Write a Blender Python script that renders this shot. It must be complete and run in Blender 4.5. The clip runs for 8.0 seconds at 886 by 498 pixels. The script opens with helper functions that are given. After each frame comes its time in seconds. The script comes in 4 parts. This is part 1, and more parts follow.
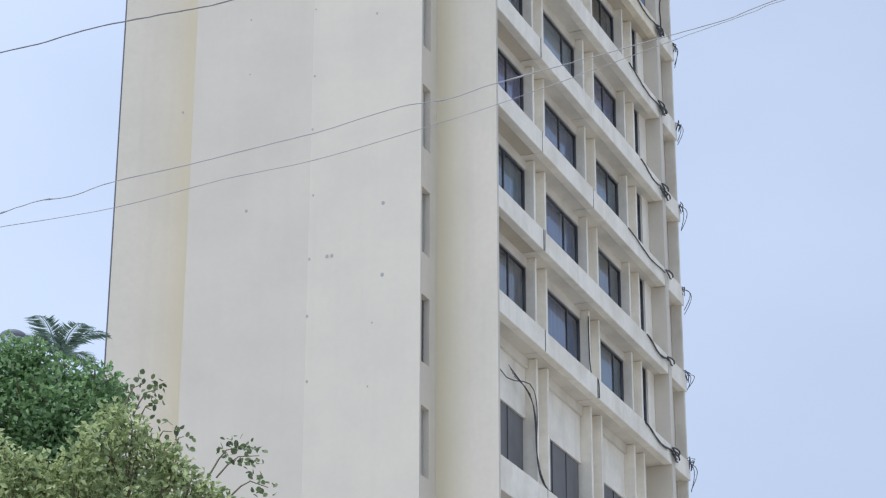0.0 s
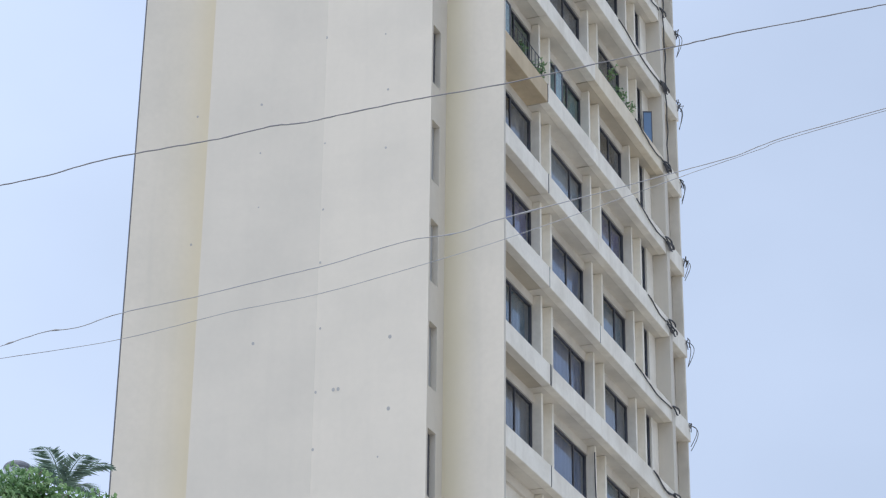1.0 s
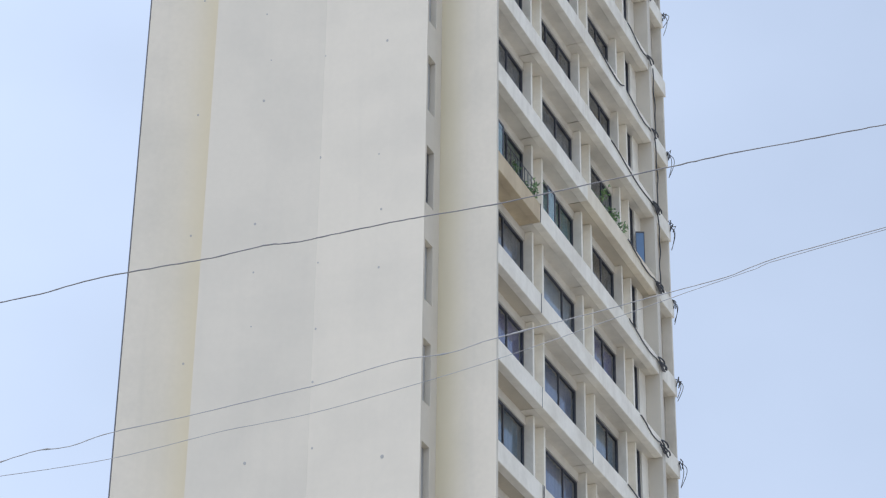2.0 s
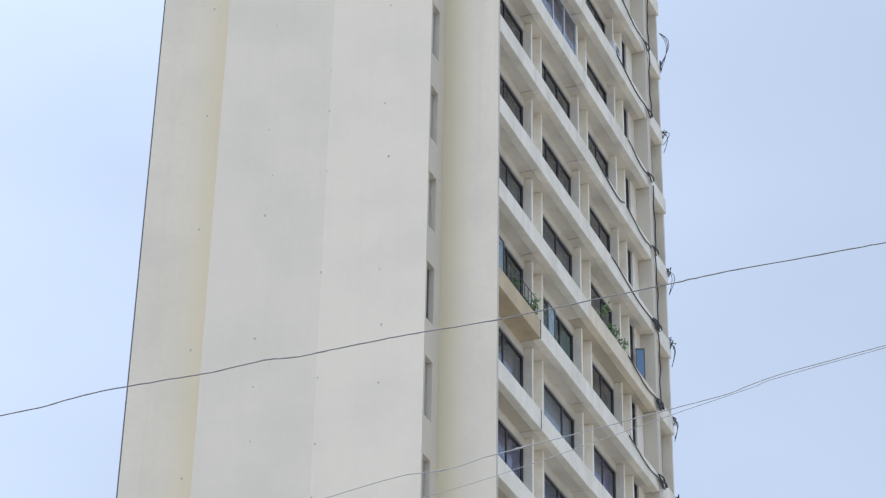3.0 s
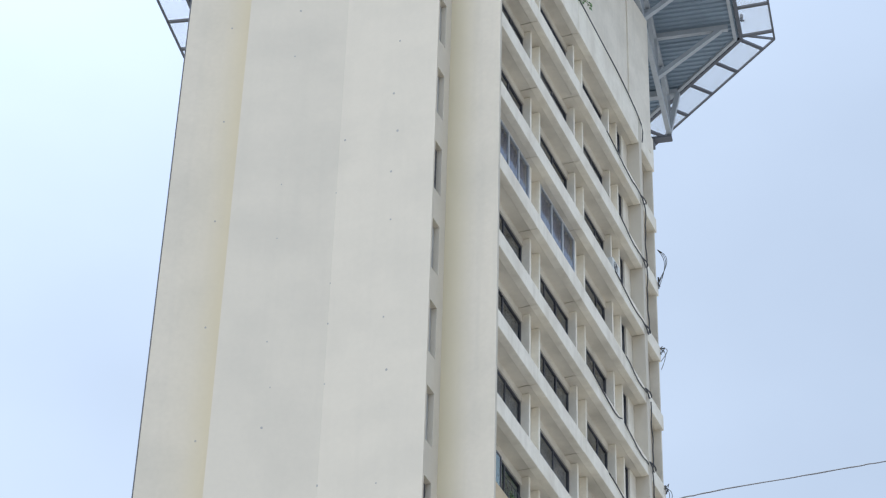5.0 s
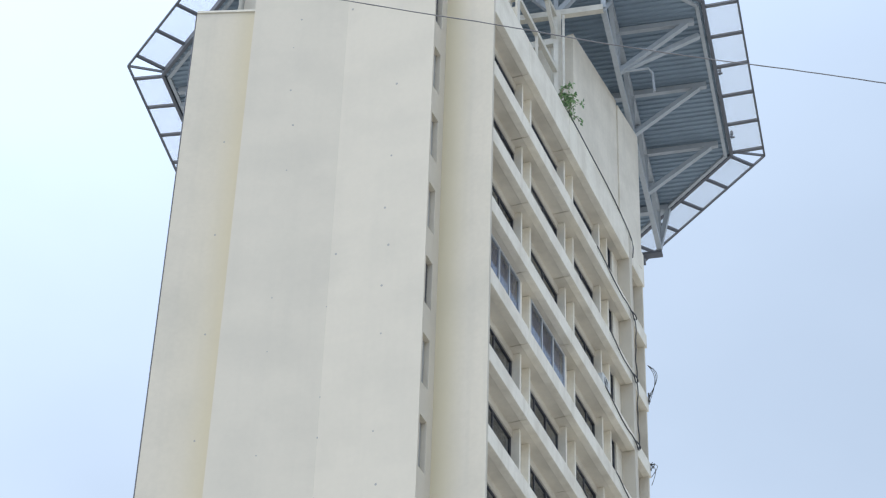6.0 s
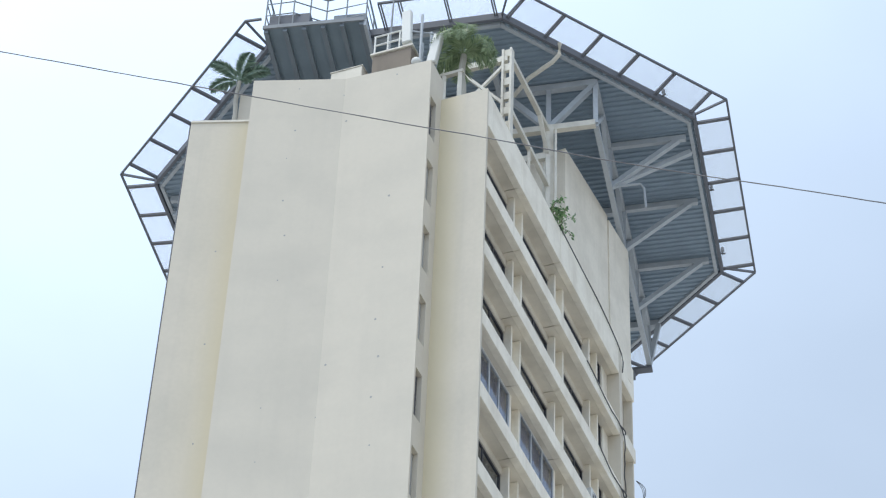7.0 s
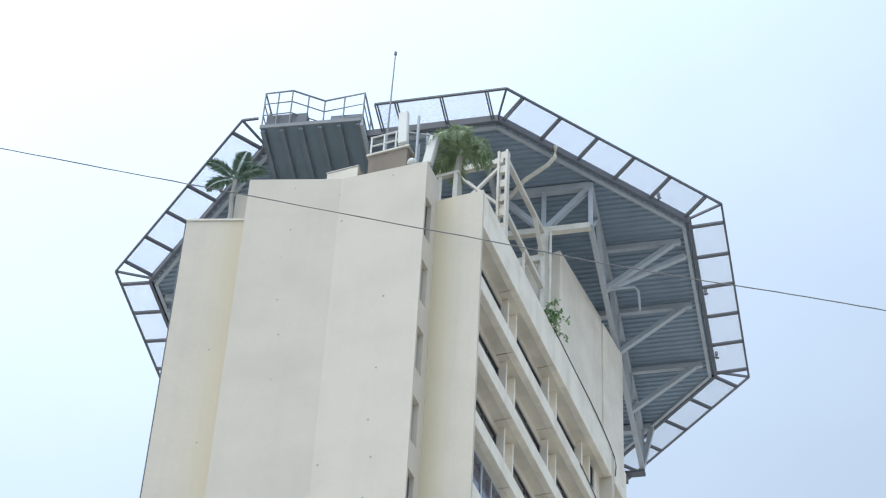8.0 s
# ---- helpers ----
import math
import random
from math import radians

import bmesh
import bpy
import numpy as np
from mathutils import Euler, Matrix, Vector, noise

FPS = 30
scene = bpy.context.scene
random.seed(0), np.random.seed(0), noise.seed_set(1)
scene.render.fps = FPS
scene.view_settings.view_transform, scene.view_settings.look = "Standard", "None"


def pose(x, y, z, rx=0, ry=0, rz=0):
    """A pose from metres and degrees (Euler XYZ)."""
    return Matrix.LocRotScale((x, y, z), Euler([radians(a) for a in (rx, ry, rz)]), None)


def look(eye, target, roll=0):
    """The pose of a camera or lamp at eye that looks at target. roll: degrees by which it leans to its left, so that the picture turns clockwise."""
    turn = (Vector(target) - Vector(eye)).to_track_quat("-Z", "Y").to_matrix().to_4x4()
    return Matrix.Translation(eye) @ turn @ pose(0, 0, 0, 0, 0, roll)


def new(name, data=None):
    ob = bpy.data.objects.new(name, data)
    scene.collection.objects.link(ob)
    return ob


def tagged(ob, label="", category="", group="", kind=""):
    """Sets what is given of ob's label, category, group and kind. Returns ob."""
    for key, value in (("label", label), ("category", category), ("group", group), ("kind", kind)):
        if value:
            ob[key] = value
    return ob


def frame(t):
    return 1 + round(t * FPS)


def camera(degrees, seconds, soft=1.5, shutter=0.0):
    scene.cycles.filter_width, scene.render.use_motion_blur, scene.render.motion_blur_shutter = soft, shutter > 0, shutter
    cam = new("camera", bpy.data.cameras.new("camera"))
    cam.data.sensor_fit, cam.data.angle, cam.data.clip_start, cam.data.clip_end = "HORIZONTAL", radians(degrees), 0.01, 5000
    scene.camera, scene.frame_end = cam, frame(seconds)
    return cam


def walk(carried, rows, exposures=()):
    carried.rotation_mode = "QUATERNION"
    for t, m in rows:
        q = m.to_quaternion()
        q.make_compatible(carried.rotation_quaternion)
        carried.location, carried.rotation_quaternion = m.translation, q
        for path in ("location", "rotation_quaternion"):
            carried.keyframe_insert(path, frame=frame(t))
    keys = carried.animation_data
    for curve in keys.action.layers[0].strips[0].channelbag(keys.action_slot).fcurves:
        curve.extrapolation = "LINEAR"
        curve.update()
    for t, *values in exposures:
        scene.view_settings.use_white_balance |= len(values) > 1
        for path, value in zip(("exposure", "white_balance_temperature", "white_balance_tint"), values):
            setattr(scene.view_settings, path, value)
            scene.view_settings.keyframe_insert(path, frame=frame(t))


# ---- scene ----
# A person stands in the street and tilts a long lens up a tower.
cam = camera(21.078, 8.0, soft=1.2)
EYE = 1.6
# seconds, heading to the right, elevation, lean to the left
ROWS = [
    (0, 0.053, 22.777, 0.150),
    (0.5, -0.158, 24.383, 0.289),
    (1, -0.159, 26.001, 0.700),
    (1.5, -0.390, 27.335, 0.610),
    (2, -0.003, 28.883, 0.791),
    (2.2, -0.127, 29.617, 0.868),
    (3.3, -0.035, 32.460, 1.216),
    (3.5, -0.060, 33.095, 1.271),
    (4, -0.088, 34.368, 1.397),
    (4.5, -0.069, 35.583, 1.608),
    (4.7, -0.195, 36.147, 1.726),
    (5.8, 0.022, 38.754, 1.997),
    (6, 0.016, 39.565, 1.980),
    (6.5, 0.133, 40.782, 2.282),
    (7, 0.173, 42.274, 2.660),
    (7.5, 0.145, 43.860, 3.121),
    (8, 0.186, 44.707, 3.320),
]
walk(cam, [(t, pose(0, 0, EYE, 90 + up, 0, -head) @ pose(0, 0, 0, 0, 0, lean)) for t, head, up, lean in ROWS],
     exposures=[(0.0, -0.15, 6500, 9.5), (2.0, -0.14, 6560, 8.8), (4.5, -0.10, 6640, 6.4), (8.0, -0.09, 6680, 3.6)])

# ---- light ----
world = bpy.data.worlds.new("world")
scene.world = world
world.use_nodes = True
SUN_UP, SUN_ROUND = radians(71), radians(-125)  # elevation; round from straight ahead to the right


def build_sky():
    nt = world.node_tree
    nt.nodes.clear()
    out = nt.nodes.new("ShaderNodeOutputWorld")
    bg = nt.nodes.new("ShaderNodeBackground")
    sky = nt.nodes.new("ShaderNodeTexSky")
    sky.sky_type = "NISHITA"
    sky.sun_disc = False
    sky.sun_elevation, sky.sun_rotation = SUN_UP, SUN_ROUND
    sky.air_density, sky.dust_density, sky.ozone_density = 1.2, 3.0, 1.0
    geo = nt.nodes.new("ShaderNodeTexCoord")
    mapping = nt.nodes.new("ShaderNodeMapping")
    mapping.inputs["Scale"].default_value = (1.0, 1.0, 1.6)
    cloud = nt.nodes.new("ShaderNodeTexNoise")
    cloud.inputs["Scale"].default_value = 5.5
    cloud.inputs["Detail"].default_value = 6.0
    cloud.inputs["Roughness"].default_value = 0.42
    ramp = nt.nodes.new("ShaderNodeValToRGB")
    ramp.color_ramp.elements[0].position, ramp.color_ramp.elements[0].color = 0.25, (0.74, 0.74, 0.74, 1)
    ramp.color_ramp.elements[1].position, ramp.color_ramp.elements[1].color = 0.75, (0.94, 0.94, 0.94, 1)
    mix = nt.nodes.new("ShaderNodeMix")
    mix.data_type = "RGBA"
    mix.inputs[7].default_value = (6.35, 7.6, 10.1, 1)  # thin bright cloud
    nt.links.new(geo.outputs["Generated"], mapping.inputs["Vector"])
    nt.links.new(mapping.outputs["Vector"], cloud.inputs["Vector"])
    nt.links.new(cloud.outputs["Fac"], ramp.inputs["Fac"])
    # the veil of cloud thins out towards the right
    side = nt.nodes.new("ShaderNodeSeparateXYZ")
    nt.links.new(geo.outputs["Generated"], side.inputs[0])
    veil = nt.nodes.new("ShaderNodeMapRange")
    for i, v in enumerate((-0.20, 0.25, 1.06, 0.88)):
        veil.inputs[1 + i].default_value = v
    nt.links.new(side.outputs["X"], veil.inputs[0])
    cover = nt.nodes.new("ShaderNodeMath")
    cover.operation = "MULTIPLY"
    cover.use_clamp = True
    nt.links.new(ramp.outputs["Color"], cover.inputs[0])
    nt.links.new(veil.outputs[0], cover.inputs[1])
    nt.links.new(cover.outputs[0], mix.inputs[0])
    # an overcast sky is brighter overhead than at the horizon
    split = nt.nodes.new("ShaderNodeSeparateXYZ")
    nt.links.new(geo.outputs["Generated"], split.inputs[0])
    rise = nt.nodes.new("ShaderNodeMapRange")
    for i, v in enumerate((0.3, 1.0, 1.14, 1.22)):
        rise.inputs[1 + i].default_value = v
    nt.links.new(split.outputs["Z"], rise.inputs[0])
    # and thin cloud glows on the side of the sun
    near = nt.nodes.new("ShaderNodeVectorMath")
    near.operation = "DOT_PRODUCT"
    near.inputs[1].default_value = (math.sin(SUN_ROUND) * math.cos(SUN_UP), math.cos(SUN_ROUND) * math.cos(SUN_UP), math.sin(SUN_UP))
    nt.links.new(geo.outputs["Generated"], near.inputs[0])
    glow = nt.nodes.new("ShaderNodeMapRange")
    glow.interpolation_type = "SMOOTHSTEP"
    for i, v in enumerate((0.36, 0.80, 0.97, 1.75)):
        glow.inputs[1 + i].default_value = v
    nt.links.new(near.outputs["Value"], glow.inputs[0])
    both = nt.nodes.new("ShaderNodeMath")
    both.operation = "MULTIPLY"
    nt.links.new(rise.outputs[0], both.inputs[0])
    nt.links.new(glow.outputs[0], both.inputs[1])
    # the left of the sky is the brighter side
    west = nt.nodes.new("ShaderNodeMapRange")
    for i, v in enumerate((-0.20, 0.05, 1.10, 1.0)):
        west.inputs[1 + i].default_value = v
    nt.links.new(side.outputs["X"], west.inputs[0])
    total = nt.nodes.new("ShaderNodeMath")
    total.operation = "MULTIPLY"
    nt.links.new(both.outputs[0], total.inputs[0])
    nt.links.new(west.outputs[0], total.inputs[1])
    lift = nt.nodes.new("ShaderNodeVectorMath")
    lift.operation = "SCALE"
    nt.links.new(mix.outputs[2], lift.inputs[0])
    nt.links.new(total.outputs[0], lift.inputs["Scale"])
    nt.links.new(sky.outputs["Color"], mix.inputs[6])
    nt.links.new(lift.outputs[0], bg.inputs["Color"])
    bg.inputs["Strength"].default_value = 0.1
    nt.links.new(bg.outputs["Background"], out.inputs["Surface"])


build_sky()
sun_data = bpy.data.lights.new("sun", "SUN")
sun_data.energy, sun_data.angle, sun_data.color = 1.7, radians(30), (1.0, 0.92, 0.80)
sun = new("sun", sun_data)
sun_way = Vector((math.sin(SUN_ROUND) * math.cos(SUN_UP), math.cos(SUN_ROUND) * math.cos(SUN_UP), math.sin(SUN_UP)))
sun.matrix_world = look(sun_way * 200, (0, 0, 0))


# ---- materials ----
def material(name, color, rough=0.8, metal=0.0, grain=0.06, stain=0.12, grain_scale=6.0, stain_scale=0.35, bump=0.15, streak=0.0, stain_color=None, bump_scale=None, lifts=0.0):
    """A painted or raw surface: base colour, fine grain, broad stains, vertical run marks and a fine relief."""
    m = bpy.data.materials.new(name)
    m.use_nodes = True
    nt = m.node_tree
    b = nt.nodes["Principled BSDF"]
    b.inputs["Roughness"].default_value, b.inputs["Metallic"].default_value = rough, metal
    geo = nt.nodes.new("ShaderNodeNewGeometry")

    def noise_node(scale, detail, stretch=None):
        src = geo.outputs["Position"]
        if stretch:
            mp = nt.nodes.new("ShaderNodeMapping")
            mp.inputs["Scale"].default_value = stretch
            nt.links.new(src, mp.inputs["Vector"])
            src = mp.outputs["Vector"]
        n = nt.nodes.new("ShaderNodeTexNoise")
        n.inputs["Scale"].default_value, n.inputs["Detail"].default_value = scale, detail
        nt.links.new(src, n.inputs["Vector"])
        return n

    def spread(sock, lo, hi, a, z):
        r = nt.nodes.new("ShaderNodeMapRange")
        for i, v in enumerate((lo, hi, a, z)):
            r.inputs[1 + i].default_value = v
        nt.links.new(sock, r.inputs[0])
        return r.outputs[0]

    def blend(fac, a, c):
        x = nt.nodes.new("ShaderNodeMix")
        x.data_type = "RGBA"
        nt.links.new(fac, x.inputs[0])
        for sock, v in ((x.inputs[6], a), (x.inputs[7], c)):
            if isinstance(v, tuple):
                sock.default_value = (*v, 1)
            else:
                nt.links.new(v, sock)
        return x.outputs[2]

    dark = stain_color or tuple(c * 0.6 for c in color)
    big = noise_node(stain_scale, 5)
    col = blend(spread(big.outputs["Fac"], 0.42, 0.75, 0, stain * 2.2), color, dark)
    fine = noise_node(grain_scale, 4)
    col = blend(spread(fine.outputs["Fac"], 0.3, 0.8, 0, grain * 2), col, tuple(c * 0.55 for c in color))
    if streak:
        run = noise_node(1.0, 4, (2.6, 2.6, 0.11))
        col = blend(spread(run.outputs["Fac"], 0.5, 0.78, 0, streak), col, dark)
    if lifts:
        lay = noise_node(1.0, 3, (0.12, 0.12, 0.9))
        col = blend(spread(lay.outputs["Fac"], 0.5, 0.72, 0, lifts), col, dark)
    nt.links.new(col, b.inputs["Base Color"])
    if bump:
        bp = nt.nodes.new("ShaderNodeBump")
        bp.inputs["Strength"].default_value, bp.inputs["Distance"].default_value = bump, 0.05 if bump > 0.45 else 0.02
        rel = noise_node(bump_scale or grain_scale * 0.6, 6)
        nt.links.new(rel.outputs["Fac"], bp.inputs["Height"])
        nt.links.new(bp.outputs["Normal"], b.inputs["Normal"])
    return m


# Front wall colour is lowered to balance its stronger light against the window face.
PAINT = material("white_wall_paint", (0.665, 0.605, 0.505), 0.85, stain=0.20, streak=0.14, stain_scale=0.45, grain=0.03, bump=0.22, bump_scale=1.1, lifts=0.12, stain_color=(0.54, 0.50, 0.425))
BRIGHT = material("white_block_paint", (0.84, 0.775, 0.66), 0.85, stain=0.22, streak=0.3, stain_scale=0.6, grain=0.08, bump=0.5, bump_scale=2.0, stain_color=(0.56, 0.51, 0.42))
# Window-face colour is raised to stand in for light that side lacks.
TRIM_LIT = material("lightened_band_paint", (0.91, 0.85, 0.73), 0.85, stain=0.22, streak=0.30, stain_scale=0.9, grain=0.08, bump=0.5, bump_scale=2.5, stain_color=(0.58, 0.51, 0.40))
# Darker copy of the band paint: shade of undersides and recesses in the colour.
SOFFIT_SHADE = material("shaded_soffit_paint", (0.76, 0.70, 0.595), 0.9, stain=0.3, stain_scale=0.7, stain_color=(0.46, 0.415, 0.34))
FRAME = material("window_frame_dark", (0.10, 0.10, 0.11), 0.5, grain_scale=20)
FRAME_LIGHT = material("window_frame_light", (0.62, 0.64, 0.66), 0.5, grain_scale=20)
# Very dark base colour carries the gloom of the rooms behind the glass.
ROOM_DARK = material("unlit_room_plaster", (0.16, 0.15, 0.14), 0.9)
STEEL = material("grey_painted_steel", (0.44, 0.475, 0.51), 0.55, stain=0.15, stain_scale=1.5)
STEEL_PALE = material("pale_painted_steel", (0.70, 0.665, 0.58), 0.55, stain=0.2, stain_scale=1.5, stain_color=(0.42, 0.38, 0.33))
DECK = material("deck_sheet", (0.26, 0.33, 0.40), 0.6, stain=0.15, stain_scale=0.8)
JOIST = material("joist_paint", (0.20, 0.235, 0.27), 0.6, stain=0.15, stain_scale=0.8)
LANDING = material("blue_grey_plate", (0.22, 0.28, 0.33), 0.6, stain=0.15, stain_scale=0.8)
EDGE = material("dark_edge_steel", (0.14, 0.15, 0.175), 0.6)
CABLE = material("black_cable", (0.06, 0.06, 0.065), 0.6, grain_scale=30)
GROUND = material("ground_paving", (0.39, 0.37, 0.34), 0.9, stain=0.3, stain_scale=0.1)
ROOFING = material("roof_screed", (0.35, 0.34, 0.32), 0.9, stain=0.3, stain_scale=0.4)


def glass(name, color, curtain=0.0):
    m = bpy.data.materials.new(name)
    m.use_nodes = True
    b = m.node_tree.nodes["Principled BSDF"]
    b.inputs["Base Color"].default_value = (*color, 1)
    b.inputs["Roughness"].default_value = 0.06
    b.inputs["IOR"].default_value = 1.5
    b.inputs["Transmission Weight"].default_value = 1.0
    return m


GLASS = glass("tinted_glass", (0.62, 0.70, 0.82))
GLASS_TEAL = glass("teal_glass", (0.55, 0.80, 0.82))


def yellow_ramp(name, origin, way, stops):
    """Wall paint whose yellow share varies in upright strips: stops are (metres along way, share of yellow)."""
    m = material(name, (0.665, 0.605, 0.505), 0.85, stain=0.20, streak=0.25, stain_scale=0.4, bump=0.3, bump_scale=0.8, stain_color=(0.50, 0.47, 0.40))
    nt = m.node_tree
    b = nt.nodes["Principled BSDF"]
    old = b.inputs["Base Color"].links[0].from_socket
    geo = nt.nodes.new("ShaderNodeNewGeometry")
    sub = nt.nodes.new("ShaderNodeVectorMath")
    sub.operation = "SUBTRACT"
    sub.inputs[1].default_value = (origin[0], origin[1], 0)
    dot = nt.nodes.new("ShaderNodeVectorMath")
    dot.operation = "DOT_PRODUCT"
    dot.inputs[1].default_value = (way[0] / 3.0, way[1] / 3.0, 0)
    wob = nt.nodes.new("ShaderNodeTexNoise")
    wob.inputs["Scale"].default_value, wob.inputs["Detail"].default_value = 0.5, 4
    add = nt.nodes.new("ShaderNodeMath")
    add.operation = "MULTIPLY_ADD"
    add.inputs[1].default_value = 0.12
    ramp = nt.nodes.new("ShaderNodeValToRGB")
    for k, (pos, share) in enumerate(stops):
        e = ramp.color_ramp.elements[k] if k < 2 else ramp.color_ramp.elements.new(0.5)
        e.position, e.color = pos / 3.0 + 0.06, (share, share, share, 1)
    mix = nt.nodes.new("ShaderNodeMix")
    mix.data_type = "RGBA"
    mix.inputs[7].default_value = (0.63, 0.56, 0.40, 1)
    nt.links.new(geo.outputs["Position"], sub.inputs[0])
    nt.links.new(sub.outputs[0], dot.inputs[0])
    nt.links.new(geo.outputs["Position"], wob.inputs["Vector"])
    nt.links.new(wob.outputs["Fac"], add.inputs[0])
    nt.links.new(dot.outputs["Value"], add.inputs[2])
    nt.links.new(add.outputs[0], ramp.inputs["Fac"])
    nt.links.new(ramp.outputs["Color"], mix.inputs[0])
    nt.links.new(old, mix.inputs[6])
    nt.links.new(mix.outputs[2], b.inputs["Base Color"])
    return m


def leafy(name, light, dark, rough=0.45):
    """Leaves that differ one from the other."""
    m = bpy.data.materials.new(name)
    m.use_nodes = True
    nt = m.node_tree
    b = nt.nodes["Principled BSDF"]
    b.inputs["Roughness"].default_value = rough
    geo = nt.nodes.new("ShaderNodeNewGeometry")
    ramp = nt.nodes.new("ShaderNodeValToRGB")
    ramp.color_ramp.elements[0].color, ramp.color_ramp.elements[1].color = (*dark, 1), (*light, 1)
    nt.links.new(geo.outputs["Random Per Island"], ramp.inputs["Fac"])
    nt.links.new(ramp.outputs["Color"], b.inputs["Base Color"])
    # light also passes through the blade
    thin = nt.nodes.new("ShaderNodeBsdfTranslucent")
    nt.links.new(ramp.outputs["Color"], thin.inputs["Color"])
    both = nt.nodes.new("ShaderNodeMixShader")
    both.inputs[0].default_value = 0.35
    nt.links.new(b.outputs[0], both.inputs[1])
    nt.links.new(thin.outputs[0], both.inputs[2])
    nt.links.new(both.outputs[0], nt.nodes["Material Output"].inputs["Surface"])
    return m


LEAF_LIGHT = leafy("light_leaves", (0.66, 0.73, 0.37), (0.17, 0.24, 0.10))
LEAF_SPRIG = leafy("dark_round_leaves", (0.24, 0.30, 0.13), (0.06, 0.09, 0.04))
LEAF_DARK = leafy("dark_leaves", (0.31, 0.47, 0.21), (0.10, 0.20, 0.08))
LEAF_PALM = leafy("palm_leaves", (0.40, 0.49, 0.29), (0.18, 0.25, 0.15))
LEAF_DULL = leafy("dull_palm_leaves", (0.24, 0.34, 0.26), (0.09, 0.15, 0.12))
PALE_BARK = material("pale_palm_bark", (0.40, 0.38, 0.33), 0.9, grain_scale=15, bump=0.4)
BARK = material("bark", (0.20, 0.16, 0.11), 0.9, grain_scale=15, bump=0.5)
CURTAINS = {
    "blue": material("blue_curtain", (0.06, 0.15, 0.32), 0.9, stain_scale=2),
    "violet": material("violet_curtain", (0.12, 0.11, 0.36), 0.9, stain_scale=2),
    "teal": material("teal_curtain", (0.10, 0.25, 0.30), 0.9, stain_scale=2),
    "grey": material("grey_curtain", (0.26, 0.245, 0.23), 0.9, stain_scale=2),
    "pale": material("pale_blind", (0.58, 0.60, 0.54), 0.9, stain_scale=2),
    "navy": material("navy_curtain", (0.03, 0.055, 0.20), 0.9, stain_scale=2),
    "dark": material("dark_curtain", (0.11, 0.10, 0.09), 0.9, stain_scale=2),
}
TAN = material("tan_stained_paint", (0.62, 0.50, 0.33), 0.85, stain=0.3, streak=0.4, stain_scale=0.8, stain_color=(0.40, 0.30, 0.19))
TRIM_WARM = material("warm_stained_band_paint", (0.82, 0.73, 0.57), 0.85, stain=0.3, streak=0.4, stain_scale=0.8, stain_color=(0.58, 0.47, 0.32))
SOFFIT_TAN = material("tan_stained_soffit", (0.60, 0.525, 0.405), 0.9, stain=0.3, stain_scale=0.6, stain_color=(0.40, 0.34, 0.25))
GREY_SHEET = material("grey_sheet", (0.17, 0.165, 0.16), 0.7, stain=0.25, streak=0.4, stain_scale=1.2)
BROWN = material("brown_render", (0.30, 0.25, 0.20), 0.9, stain=0.3, streak=0.4)
WIRE_PALE = material("pale_grey_wire", (0.36, 0.355, 0.36), 0.6, grain_scale=30)
WIRE = material("grey_wire", (0.20, 0.195, 0.20), 0.6, grain_scale=30)
RAIL = material("weathered_grey_rail", (0.24, 0.26, 0.28), 0.6, stain=0.2, stain_scale=1.5)
NET = material("steel_net_wire", (0.34, 0.36, 0.38), 0.5, grain_scale=30, bump=0)
PLASTER = material("grey_plaster", (0.42, 0.41, 0.38), 0.9, stain=0.3, stain_scale=0.8)
HOLE = material("hole_mortar", (0.40, 0.39, 0.37), 0.9)
BLUE_PANE = material("blue_tinted_pane", (0.14, 0.25, 0.42), 0.12, grain_scale=4, bump=0)
PLASTIC = material("white_plastic", (0.74, 0.74, 0.70), 0.5, grain_scale=10)


# ---- building blocks ----
def box(bm, x0, x1, y0, y1, z0, z1, m=None, bevel=0.0):
    """A block in bm, in the frame m."""
    made = bmesh.ops.create_cube(bm, size=1.0)["verts"]
    t = Matrix.Translation(((x0 + x1) / 2, (y0 + y1) / 2, (z0 + z1) / 2)) @ Matrix.Diagonal((abs(x1 - x0), abs(y1 - y0), abs(z1 - z0), 1))
    bmesh.ops.transform(bm, matrix=(m or Matrix()) @ t, verts=made)
    if bevel:
        edges = list({e for v in made for e in v.link_edges})
        bmesh.ops.bevel(bm, geom=edges, offset=bevel, segments=1, affect="EDGES")
    return bm


def bar(bm, a, b, width, height=None, up=(0, 0, 1)):
    """A straight bar of oblong section from a to b."""
    a, b = Vector(a), Vector(b)
    height = height or width
    y = (b - a).normalized()
    up = Vector(up)
    if abs(y.dot(up)) > 0.98:
        up = Vector((1, 0, 0))
    x = y.cross(up).normalized()
    z = x.cross(y)
    m = Matrix((x, y, z)).transposed().to_4x4()
    m.translation = (a + b) / 2
    box(bm, -width / 2, width / 2, -(b - a).length / 2, (b - a).length / 2, -height / 2, height / 2, m)
    return bm


